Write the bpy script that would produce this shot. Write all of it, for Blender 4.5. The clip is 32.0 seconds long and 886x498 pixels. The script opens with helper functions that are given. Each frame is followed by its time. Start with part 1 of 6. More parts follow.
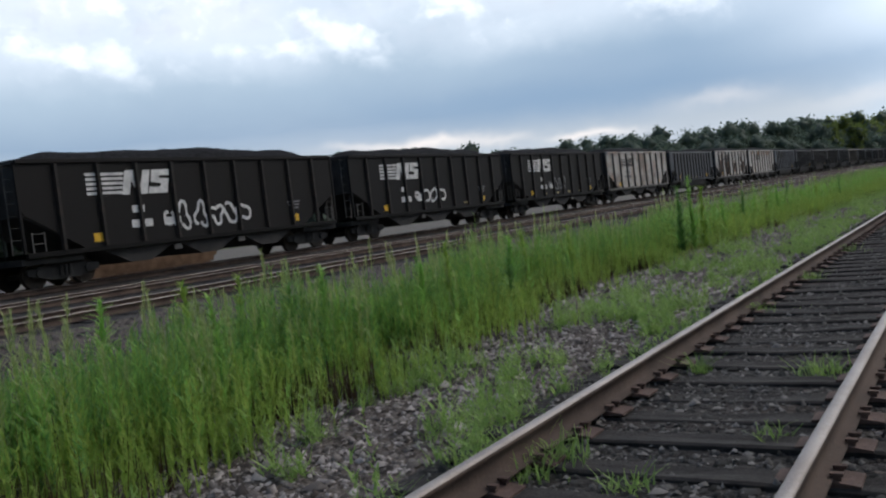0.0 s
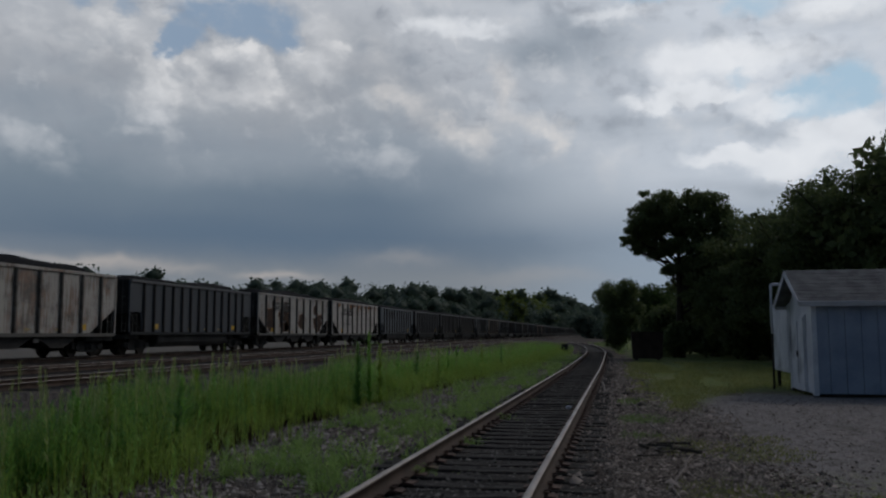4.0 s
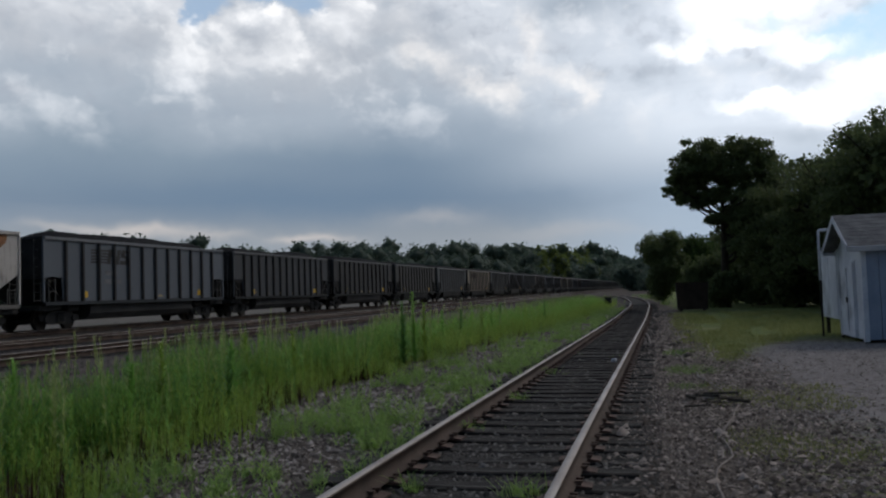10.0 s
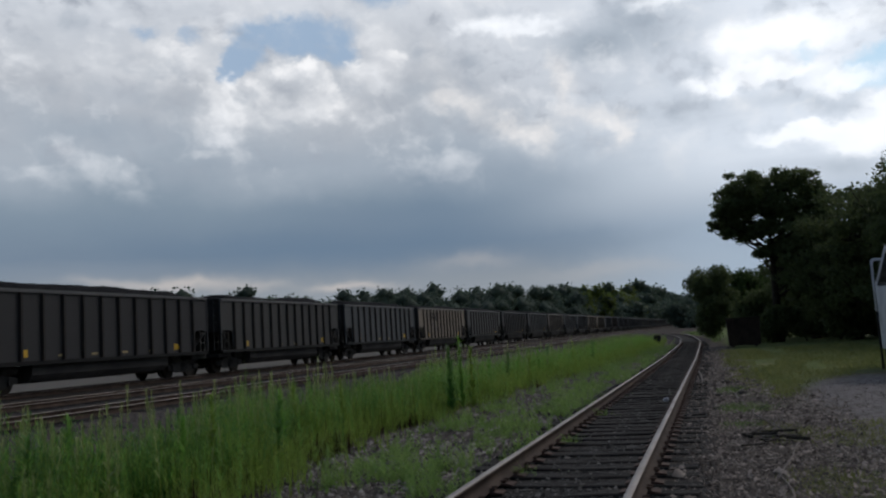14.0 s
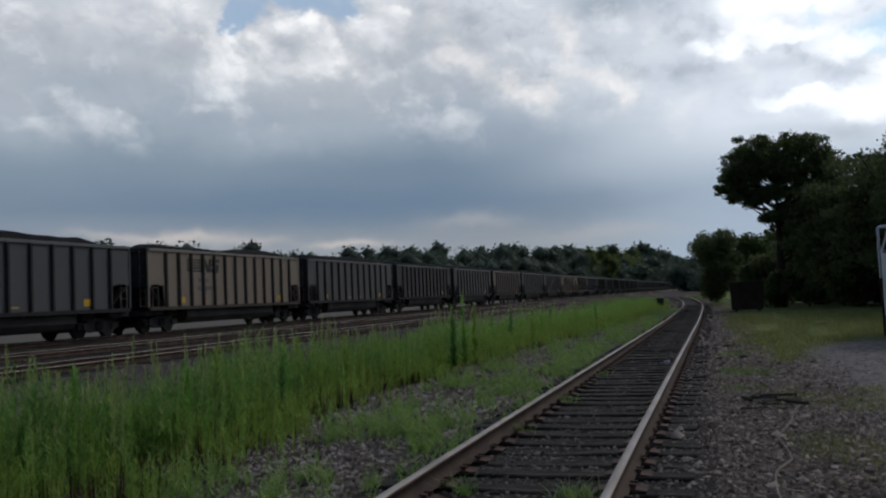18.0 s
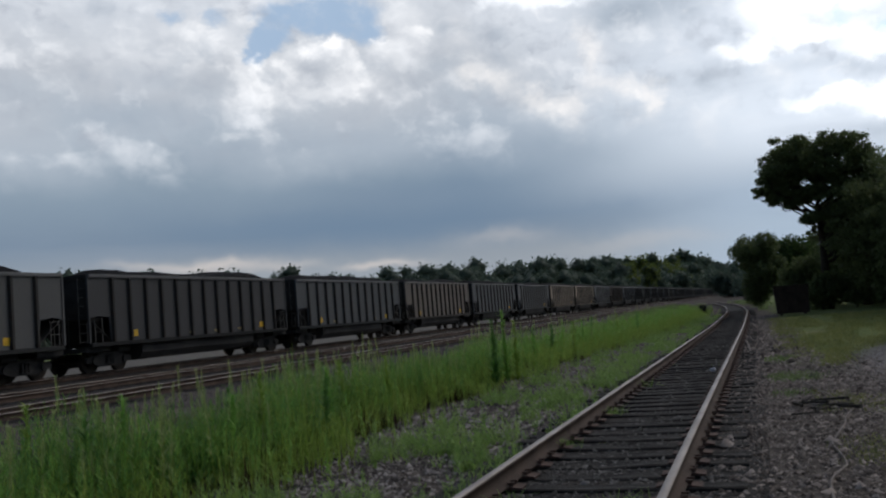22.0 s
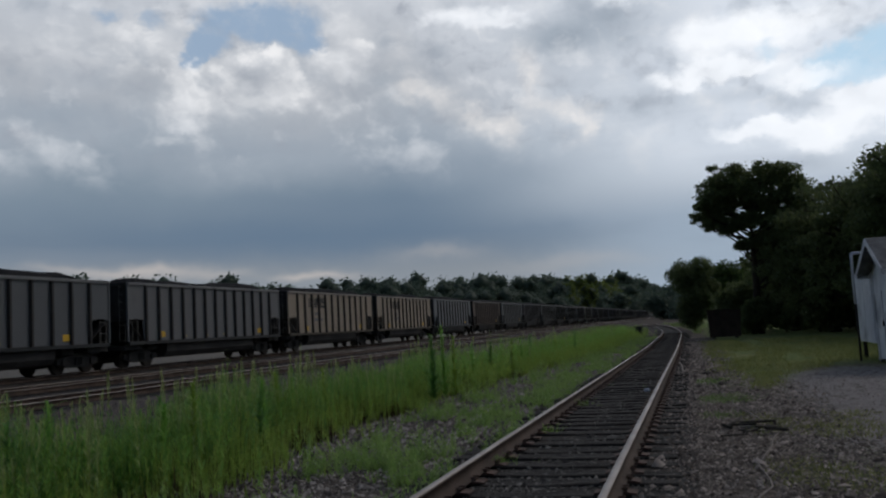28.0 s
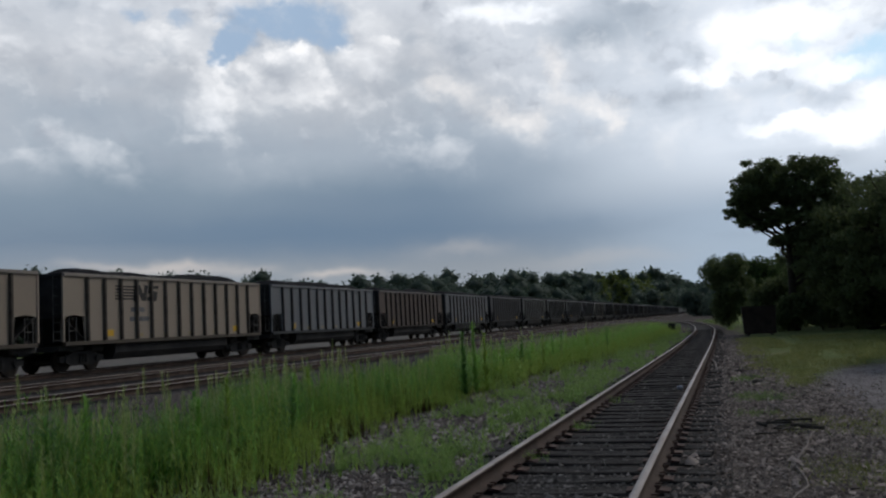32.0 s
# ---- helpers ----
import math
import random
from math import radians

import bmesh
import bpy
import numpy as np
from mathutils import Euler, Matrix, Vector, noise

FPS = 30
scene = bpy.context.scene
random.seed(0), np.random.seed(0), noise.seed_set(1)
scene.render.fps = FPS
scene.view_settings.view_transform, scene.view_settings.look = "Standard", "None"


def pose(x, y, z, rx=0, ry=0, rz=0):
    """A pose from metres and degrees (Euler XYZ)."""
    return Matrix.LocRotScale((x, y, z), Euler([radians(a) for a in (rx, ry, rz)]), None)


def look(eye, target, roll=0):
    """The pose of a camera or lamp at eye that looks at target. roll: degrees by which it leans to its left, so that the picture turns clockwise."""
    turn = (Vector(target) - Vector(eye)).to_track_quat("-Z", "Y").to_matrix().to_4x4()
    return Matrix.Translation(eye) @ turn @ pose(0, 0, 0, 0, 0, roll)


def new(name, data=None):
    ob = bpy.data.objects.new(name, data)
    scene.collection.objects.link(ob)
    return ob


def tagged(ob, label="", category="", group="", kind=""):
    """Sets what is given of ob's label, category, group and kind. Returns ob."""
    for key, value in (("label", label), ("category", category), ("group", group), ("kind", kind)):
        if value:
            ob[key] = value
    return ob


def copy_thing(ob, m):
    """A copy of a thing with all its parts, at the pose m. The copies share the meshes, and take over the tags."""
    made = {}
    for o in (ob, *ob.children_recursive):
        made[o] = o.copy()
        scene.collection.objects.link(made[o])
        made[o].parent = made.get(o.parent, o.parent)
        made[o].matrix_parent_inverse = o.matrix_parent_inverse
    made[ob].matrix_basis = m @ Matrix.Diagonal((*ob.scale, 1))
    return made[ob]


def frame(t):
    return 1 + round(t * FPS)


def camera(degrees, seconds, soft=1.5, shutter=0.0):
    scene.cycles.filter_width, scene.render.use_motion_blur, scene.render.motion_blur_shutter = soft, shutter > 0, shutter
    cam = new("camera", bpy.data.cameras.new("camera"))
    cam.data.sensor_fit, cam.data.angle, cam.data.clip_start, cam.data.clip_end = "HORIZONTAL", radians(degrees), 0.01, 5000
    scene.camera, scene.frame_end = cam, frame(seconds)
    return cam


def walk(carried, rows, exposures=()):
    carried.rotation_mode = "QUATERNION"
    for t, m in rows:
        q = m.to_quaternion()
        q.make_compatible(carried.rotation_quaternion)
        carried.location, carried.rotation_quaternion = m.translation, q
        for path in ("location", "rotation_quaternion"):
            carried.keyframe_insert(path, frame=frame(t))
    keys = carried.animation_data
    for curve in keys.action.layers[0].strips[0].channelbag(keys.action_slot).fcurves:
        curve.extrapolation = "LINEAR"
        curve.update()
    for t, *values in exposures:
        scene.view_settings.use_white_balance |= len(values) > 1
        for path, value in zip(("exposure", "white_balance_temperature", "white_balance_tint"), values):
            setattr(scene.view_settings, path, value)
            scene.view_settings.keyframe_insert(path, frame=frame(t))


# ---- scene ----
EYE = (0.04, 0.0, 1.33)
cam = camera(55.0, 32.0, soft=2.3)
# seconds; yaw, pitch and roll of the held camera; its sway sideways and up
PATH = [
    (0, 32.28, -2.60, 6.67, -0.00, -0.08),
    (0.5, 26.66, 4.30, 0.78, -0.01, -0.03),
    (1, 26.35, 5.26, 1.72, 0.00, -0.04),
    (1.5, 24.18, 5.79, 0.72, -0.01, -0.02),
    (2, 23.11, 7.90, 1.10, -0.03, -0.00),
    (2.5, 15.96, 9.72, -0.44, 0.00, 0.00),
    (3, 12.06, 8.54, 1.79, 0.00, 0.00),
    (3.5, 11.40, 5.74, 1.21, 0.00, 0.00),
    (5.5, 12.13, 5.88, -1.81, 0.00, 0.00),
    (6, 13.39, 5.63, 1.80, 0.00, 0.00),
    (6.5, 14.88, 5.64, 2.33, 0.00, 0.00),
    (7, 16.92, 5.34, 2.27, 0.00, 0.00),
    (7.5, 16.52, 5.80, 2.39, 0.00, 0.00),
    (8, 16.60, 5.40, 2.44, 0.00, 0.00),
    (8.5, 16.29, 2.46, 1.83, 0.00, 0.00),
    (9, 15.48, 1.84, 1.21, 0.00, 0.00),
    (9.5, 14.92, 1.73, 1.75, 0.00, 0.00),
    (10, 14.11, 2.92, 1.89, 0.00, 0.00),
    (10.5, 14.42, 3.77, 2.10, 0.00, 0.00),
    (11, 13.53, 4.14, 2.53, 0.00, 0.00),
    (11.5, 13.46, 3.91, 2.69, 0.00, 0.00),
    (12, 13.60, 4.28, 3.10, 0.00, 0.00),
    (12.5, 13.31, 4.79, 3.13, 0.00, 0.00),
    (13, 13.60, 4.10, 4.34, 0.00, 0.00),
    (13.5, 16.87, 6.06, 3.14, 0.00, 0.00),
    (15.5, 17.19, 5.48, 4.87, 0.00, 0.00),
    (16, 20.66, 6.39, 2.87, 0.00, 0.00),
    (16.5, 16.46, 3.90, 4.42, 0.00, 0.00),
    (17, 15.18, 3.43, 4.16, 0.00, 0.00),
    (17.5, 15.14, 2.14, 2.65, 0.00, 0.00),
    (18, 17.44, 3.26, 2.55, 0.00, 0.00),
    (18.5, 20.35, 3.20, 2.90, 0.00, 0.00),
    (19, 19.63, 4.19, 3.21, 0.00, 0.00),
    (19.5, 19.59, 4.00, 2.95, 0.00, 0.00),
    (20, 19.31, 3.94, 3.65, 0.00, 0.00),
    (20.5, 20.15, 4.51, 4.77, 0.00, 0.00),
    (21, 20.61, 4.82, 4.45, 0.00, 0.00),
    (21.5, 20.58, 4.59, 4.56, 0.00, 0.00),
    (22, 20.10, 4.56, 4.90, 0.00, 0.00),
    (22.5, 19.61, 4.39, 4.96, 0.00, 0.00),
    (23, 19.14, 4.44, 4.77, 0.00, 0.00),
    (23.5, 17.09, 5.27, 2.67, 0.00, 0.00),
    (24, 15.75, 5.59, 3.81, 0.00, 0.00),
    (24.5, 14.67, 6.05, 3.61, 0.00, 0.00),
    (25, 14.48, 5.74, 4.27, 0.00, 0.00),
    (25.5, 14.81, 5.67, 4.08, 0.00, 0.00),
    (27.5, 15.46, 6.11, 4.67, 0.00, 0.00),
    (28, 16.05, 5.25, 3.25, 0.00, 0.00),
    (28.5, 16.72, 5.52, 2.82, 0.00, 0.00),
    (29, 17.46, 4.30, 2.43, 0.00, 0.00),
    (29.5, 18.92, 4.22, 2.94, 0.00, 0.00),
    (30, 18.53, 4.06, 3.48, 0.00, 0.00),
    (30.5, 18.19, 4.40, 3.35, 0.00, 0.00),
    (31, 17.95, 5.27, 3.09, 0.00, 0.00),
    (31.5, 17.98, 5.03, 2.95, 0.00, 0.00),
    (32, 18.13, 5.11, 3.12, 0.00, 0.00),
]
EXPOSURES = [(0, 0.88), (0.5, 0.88), (1, 0.22), (1.5, 0.0), (2, -0.32), (2.5, -0.6), (3, -0.75), (3.5, -0.68), (5.5, -0.52), (6, -0.44), (7, -0.26), (8, -0.18), (8.5, 0.02), (9, 0.06), (10, 0.0), (12, -0.06), (13, -0.16), (16, -0.12), (17, -0.16), (18, -0.1), (19, 0.02), (22, 0.03), (23, 0.0), (24, -0.2), (25, -0.3), (28, -0.28), (29, -0.12), (30, -0.05), (31, -0.06), (32, -0.06)]
walk(cam, [(t, pose(EYE[0] + sx, EYE[1], EYE[2] + sz, 90 + p, r, w)) for t, w, p, r, sx, sz in PATH], [(t, e, 6250, 10) for t, e in EXPOSURES])

# ---------------- sky and sun ----------------
SUN_AZ, SUN_EL = 38.0, 44.0          # to the right of the line, behind thin cloud
world = bpy.data.worlds.new("sky")
scene.world = world
world.use_nodes = True
wn, wl = world.node_tree.nodes, world.node_tree.links
wn.clear()
sky = wn.new("ShaderNodeTexSky")
sky.sky_type = 'NISHITA'
sky.sun_disc = False
sky.sun_elevation = radians(SUN_EL)
sky.sun_rotation = radians(SUN_AZ)
sky.air_density, sky.dust_density, sky.ozone_density = 1.3, 2.5, 1.0
bg = wn.new("ShaderNodeBackground")
bg.inputs[1].default_value = 0.056
wout = wn.new("ShaderNodeOutputWorld")
wl.new(sky.outputs[0], bg.inputs[0])
wl.new(bg.outputs[0], wout.inputs[0])

sun_data = bpy.data.lights.new("sun", 'SUN')
sun_data.energy, sun_data.angle, sun_data.color = 0.55, radians(18), (1.0, 0.93, 0.84)
sun = new("sun", sun_data)
sa, se = radians(SUN_AZ), radians(SUN_EL)
sun.matrix_world = look((60 * math.sin(sa), 60 * math.cos(sa), 60 * math.tan(se)), (0, 0, 0))
# ---------------- materials ----------------
class Net:
    """Small helper to wire shader nodes."""
    def __init__(self, name):
        self.m = bpy.data.materials.new(name)
        self.m.use_nodes = True
        self.t = self.m.node_tree
        self.t.nodes.clear()
        self.out = self.t.nodes.new("ShaderNodeOutputMaterial")

    def n(self, kind, **inputs):
        node = self.t.nodes.new("ShaderNode" + kind)
        for k, v in inputs.items():
            self.put(node, k, v)
        return node

    def put(self, node, key, v):
        sock = node.inputs[int(key[1:])] if key[0] == "i" and key[1:].isdigit() else node.inputs[key.replace("_", " ")]
        if isinstance(v, bpy.types.NodeSocket):
            self.t.links.new(v, sock)
        elif isinstance(v, (tuple, list)) and len(v) == 3 and sock.type == 'RGBA':
            sock.default_value = (*v, 1)
        else:
            sock.default_value = v

    def math(self, op, a, b=0.0, clamp=False):
        node = self.n("Math", i0=a, i1=b)
        node.operation, node.use_clamp = op, clamp
        return node.outputs[0]

    def mix(self, f, a, b):
        node = self.t.nodes.new("ShaderNodeMix")
        node.data_type = 'RGBA'
        for sock, v in ((node.inputs[0], f), (node.inputs[6], a), (node.inputs[7], b)):
            if isinstance(v, bpy.types.NodeSocket):
                self.t.links.new(v, sock)
            elif isinstance(v, (int, float)):
                sock.default_value = v
            else:
                sock.default_value = (*v, 1)
        return node.outputs[2]

    def noise(self, vec, scale, detail=4.0, rough=0.55):
        node = self.n("TexNoise", Scale=scale, Detail=detail, Roughness=rough)
        if vec is not None:
            self.put(node, "Vector", vec)
        return node.outputs[0]

    def ramp(self, f, lo, hi):
        node = self.n("MapRange", i0=f, i1=lo, i2=hi, i3=0.0, i4=1.0)
        node.interpolation_type = 'SMOOTHSTEP'
        return node.outputs[0]

    def coords(self, which="Object"):
        return self.n("TexCoord").outputs[which]

    def place(self):
        return self.n("NewGeometry").outputs["Position"]

    def scaled(self, vec, s):
        node = self.n("Mapping", Vector=vec)
        node.inputs["Scale"].default_value = s
        return node.outputs[0]

    def done(self, colour, rough=0.8, metal=0.0, bump=None, dist=0.01, spec=0.4, strength=0.6):
        b = self.n("BsdfPrincipled", Base_Color=colour, Roughness=rough, Metallic=metal)
        b.inputs["Specular IOR Level"].default_value = spec
        if bump is not None:
            self.put(b, "Normal", self.n("Bump", Height=bump, Distance=dist, Strength=strength).outputs[0])
        self.t.links.new(b.outputs[0], self.out.inputs[0])
        return self.m


def two_tone(name, a, b, scale=6.0, fine=40.0, rough=0.85, metal=0.0, bump=0.004, third=None, spec=0.35, space="Object"):
    """Two colours mixed at a coarse and a fine scale, with relief; a third in spots."""
    k = Net(name)
    v = k.place() if space == "World" else k.coords(space)
    coarse = k.noise(v, scale, 5)
    grain = k.noise(v, fine, 4, 0.65)
    f = k.math('ADD', k.math('MULTIPLY', coarse, 0.6), k.math('MULTIPLY', grain, 0.4))
    col = k.mix(k.ramp(f, 0.36, 0.64), a, b)
    if third:
        col = k.mix(k.ramp(k.noise(v, scale * 0.37, 6, 0.6), 0.55, 0.72), col, third)
    return k.done(col, k.math('ADD', k.math('MULTIPLY', grain, 0.2), rough - 0.1), metal, grain, bump, spec)


def leaf_material(name, a, b, scale=0.6):
    """Leaves: each blade its own tone, a little light passing through."""
    k = Net(name)
    isl = k.n("NewGeometry").outputs["Random Per Island"]
    patch = k.noise(k.place(), scale, 3)
    col = k.mix(k.math('ADD', k.math('MULTIPLY', isl, 0.6), k.math('MULTIPLY', patch, 0.4)), a, b)
    p = k.n("BsdfPrincipled", Base_Color=col, Roughness=0.62)
    p.inputs["Specular IOR Level"].default_value = 0.25
    tr = k.n("BsdfTranslucent", Color=col)
    mx = k.n("MixShader", i0=0.5)
    k.t.links.new(p.outputs[0], mx.inputs[1])
    k.t.links.new(tr.outputs[0], mx.inputs[2])
    k.t.links.new(mx.outputs[0], k.out.inputs[0])
    return k.m


def car_paint(name):
    """Weathered railcar paint: the colour and the amount of staining are set on each car."""
    k = Net(name)
    info = k.n("ObjectInfo")
    base, amount, rnd = info.outputs["Color"], info.outputs["Alpha"], info.outputs["Random"]
    v = k.n("VectorMath", i0=k.coords("Object"), i1=(0, 0, 0))
    off = k.n("CombineXYZ", X=k.math('MULTIPLY', rnd, 37.0), Y=k.math('MULTIPLY', rnd, 91.0), Z=0.0)
    k.put(v, "i1", off.outputs[0])
    v = v.outputs[0]
    blotch = k.noise(k.scaled(v, (1, 0.55, 0.8)), 0.9, 5, 0.6)
    streak = k.noise(k.scaled(v, (1, 5.0, 0.5)), 1.6, 5, 0.6)
    grain = k.noise(v, 22.0, 4)
    f = k.math('ADD', k.math('MULTIPLY', blotch, 0.55), k.math('MULTIPLY', streak, 0.45))
    soil = k.ramp(k.math('ADD', f, k.math('MULTIPLY', k.math('SUBTRACT', amount, 0.5), 0.5)), 0.48, 0.66)
    rust = k.mix(k.ramp(k.noise(v, 2.3, 5), 0.4, 0.6), (0.045, 0.028, 0.02), (0.20, 0.085, 0.035))
    rust = k.mix(k.ramp(amount, 0.42, 0.58), (0.030, 0.028, 0.027), rust)
    light = k.n("HueSaturation", Color=base, Value=k.math('ADD', 0.8, k.math('MULTIPLY', grain, 0.4)))
    col = k.mix(k.math('MULTIPLY', soil, k.math('MULTIPLY', amount, 1.1, True)), light.outputs[0], rust)
    return k.done(col, 0.7, 0.0, grain, 0.004, 0.18)


M_PAINT = car_paint("weathered_car_paint")
M_BLACK = two_tone("sooty_black_steel", (0.018, 0.018, 0.019), (0.042, 0.039, 0.037), 2.0, 30, 0.85)
M_STEEL = two_tone("worn_steel", (0.035, 0.033, 0.032), (0.11, 0.105, 0.10), 3.0, 40, 0.7, 0.0)
M_COAL = two_tone("coal", (0.009, 0.009, 0.010), (0.03, 0.03, 0.032), 6.0, 18.0, 0.95, 0.0, 0.05, spec=0.05)
M_YELLOW = two_tone("reflective_yellow", (0.62, 0.36, 0.02), (0.75, 0.47, 0.05), 4, 30, 0.5)
M_PALE_Y = two_tone("faded_reflector", (0.30, 0.22, 0.09), (0.42, 0.34, 0.18), 4, 30, 0.6)
M_WHITE = two_tone("stencil_white", (0.42, 0.42, 0.42), (0.72, 0.71, 0.69), 3.0, 20, 0.7)
M_DIM = two_tone("faded_stencil", (0.10, 0.10, 0.11), (0.20, 0.20, 0.21), 3.0, 20, 0.75)
M_MARK = two_tone("worn_dark_stencil", (0.018, 0.018, 0.019), (0.06, 0.058, 0.055), 3.0, 20, 0.75)
M_RAIL = two_tone("rusty_rail_web", (0.042, 0.028, 0.022), (0.090, 0.062, 0.048), 2.0, 50, 0.85, 0.0)
M_RAIL_D = two_tone("dark_rail_web", (0.048, 0.036, 0.030), (0.105, 0.075, 0.060), 2.0, 50, 0.9, 0.0, spec=0.1)
M_HEAD = two_tone("worn_rail_head", (0.22, 0.185, 0.165), (0.38, 0.34, 0.315), 1.2, 60, 0.5, 0.4)
M_PLATE = two_tone("rusty_tie_plate", (0.055, 0.032, 0.025), (0.13, 0.085, 0.068), 6, 60, 0.85)
M_TIE_G = two_tone("grey_tie_wood", (0.030, 0.027, 0.025), (0.075, 0.068, 0.062), 2.5, 38, 0.95, 0, 0.01, spec=0.1)
M_TIE = two_tone("creosoted_wood", (0.010, 0.009, 0.008), (0.040, 0.035, 0.031), 2.5, 38, 0.9, 0, 0.012, (0.055, 0.050, 0.046))
M_LEAF = leaf_material("broad_leaf", (0.075, 0.10, 0.045), (0.15, 0.19, 0.08))
# yellow-green far stand, the sun on it included in the leaf colour
M_LEAF_Y = leaf_material("yellowish_leaf", (0.085, 0.125, 0.035), (0.18, 0.22, 0.068))
# distant haze is put into this leaf colour: paler and bluer
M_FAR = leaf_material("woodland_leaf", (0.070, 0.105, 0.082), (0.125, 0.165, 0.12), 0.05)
M_WEED = leaf_material("weed_green", (0.15, 0.35, 0.06), (0.39, 0.63, 0.16), 0.35)
M_WEED_2 = leaf_material("weed_mid_green", (0.075, 0.20, 0.045), (0.23, 0.42, 0.12), 0.4)
M_WEED_D = leaf_material("weed_dark", (0.11, 0.19, 0.055), (0.30, 0.38, 0.16), 0.5)
M_STEM = leaf_material("weed_stem", (0.20, 0.27, 0.05), (0.42, 0.52, 0.12), 0.6)
M_DRY = leaf_material("dry_stalk", (0.022, 0.015, 0.011), (0.10, 0.065, 0.035), 0.5)
M_WEED_Y = leaf_material("yellow_green_weed", (0.17, 0.32, 0.05), (0.44, 0.56, 0.13), 0.9)
M_WEED_F = leaf_material("pale_plume", (0.22, 0.32, 0.10), (0.48, 0.54, 0.24), 0.6)
M_WEED_L = leaf_material("low_weed_green", (0.14, 0.28, 0.06), (0.40, 0.54, 0.17), 1.2)
M_BARK = two_tone("bark", (0.02, 0.016, 0.012), (0.06, 0.048, 0.036), 3, 25, 0.95, 0, 0.02)
# ---------------- helpers for meshes ----------------
def mesh_object(name, bm, material, smooth=False):
    me = bpy.data.meshes.new(name)
    bm.to_mesh(me)
    bm.free()
    for m in (material if isinstance(material, (list, tuple)) else [material]):
        me.materials.append(m)
    if smooth:
        me.polygons.foreach_set("use_smooth", [True] * len(me.polygons))
    return new(name, me)


def part(name, bm, material, parent, label="", smooth=False):
    ob = mesh_object(name, bm, material, smooth)
    ob.parent = parent
    return tagged(ob, label)


def again(ob, parent, m):
    """Another object on the same mesh."""
    o = new(ob.name.split(".")[0], ob.data)
    o.parent = parent
    o.matrix_basis = m
    return o


def box(bm, x0, x1, y0, y1, z0, z1, m=None):
    vs = [bm.verts.new((x, y, z)) for z in (z0, z1) for y in (y0, y1) for x in (x0, x1)]
    if m is not None:
        for v in vs:
            v.co = m @ v.co
    for f in ((0, 2, 3, 1), (4, 5, 7, 6), (0, 1, 5, 4), (2, 6, 7, 3), (0, 4, 6, 2), (1, 3, 7, 5)):
        bm.faces.new([vs[i] for i in f])
    return vs


def made(*boxes, bevel=0.0):
    bm = bmesh.new()
    for b in boxes:
        box(bm, *b)
    if bevel:
        bmesh.ops.bevel(bm, geom=bm.edges[:], offset=bevel, segments=1, affect='EDGES')
    return bm


def prism(bm, outline, axis, a, b):
    """A closed outline of (u, v) pushed from a to b along the axis x, y or z."""
    def at(u, v, w):
        return {"x": (w, u, v), "y": (u, w, v), "z": (u, v, w)}[axis]
    r0 = [bm.verts.new(at(u, v, a)) for u, v in outline]
    r1 = [bm.verts.new(at(u, v, b)) for u, v in outline]
    n = len(outline)
    for i in range(n):
        bm.faces.new((r0[i], r0[(i + 1) % n], r1[(i + 1) % n], r1[i]))
    bm.faces.new(r0[::-1])
    bm.faces.new(r1)
    bmesh.ops.recalc_face_normals(bm, faces=bm.faces[:])
    return bm


def tube(bm, points, radius, sides=6):
    rings = []
    for i, p in enumerate(points):
        p = Vector(p)
        a, b = Vector(points[max(i - 1, 0)]), Vector(points[min(i + 1, len(points) - 1)])
        q = (b - a).to_track_quat("Z", "Y")
        r = radius[i] if isinstance(radius, (list, tuple)) else radius
        rings.append([bm.verts.new(p + q @ Vector((r * math.cos(k * 2 * math.pi / sides), r * math.sin(k * 2 * math.pi / sides), 0))) for k in range(sides)])
    for r0, r1 in zip(rings, rings[1:]):
        for k in range(sides):
            bm.faces.new((r0[k], r0[(k + 1) % sides], r1[(k + 1) % sides], r1[k]))
    bm.faces.new(rings[0][::-1])
    bm.faces.new(rings[-1])
    return bm


def raw(name, verts, faces, material, smooth=False):
    """One object from arrays: verts (n, 3), faces (m, 3 or 4)."""
    me = bpy.data.meshes.new(name)
    verts, faces = np.asarray(verts, np.float32), np.asarray(faces, np.int32)
    k = faces.shape[1]
    me.vertices.add(len(verts))
    me.vertices.foreach_set("co", verts.ravel())
    me.loops.add(faces.size)
    me.loops.foreach_set("vertex_index", faces.ravel())
    me.polygons.add(len(faces))
    me.polygons.foreach_set("loop_start", np.arange(len(faces), dtype=np.int32) * k)
    me.update(calc_edges=True)
    for m in (material if isinstance(material, (list, tuple)) else [material]):
        me.materials.append(m)
    if smooth:
        me.polygons.foreach_set("use_smooth", [True] * len(me.polygons))
    return new(name, me)


# ---------------- the lie of the land ----------------
SIDING_X = -1.47          # centre of the siding
GAUGE = 1.525             # rail head centre to rail head centre
TRACKS = (-16.25, -20.85, -25.75)   # centres of the three main tracks; the train is on the last
MAIN_Z = (0.06, 0.14, 0.28)         # their rail tops


def siding_x(y):
    s = SIDING_X + 0.005 * min(max(y - 8, 0), 30)
    return s - 0.0008 * min(max(y - 62, 0), 58) ** 2 - 0.0928 * max(y - 120, 0)


def siding_z(y):
    return -0.005 * min(max(y, 0), 45) + 0.0012 * min(max(y - 45, 0), 120)


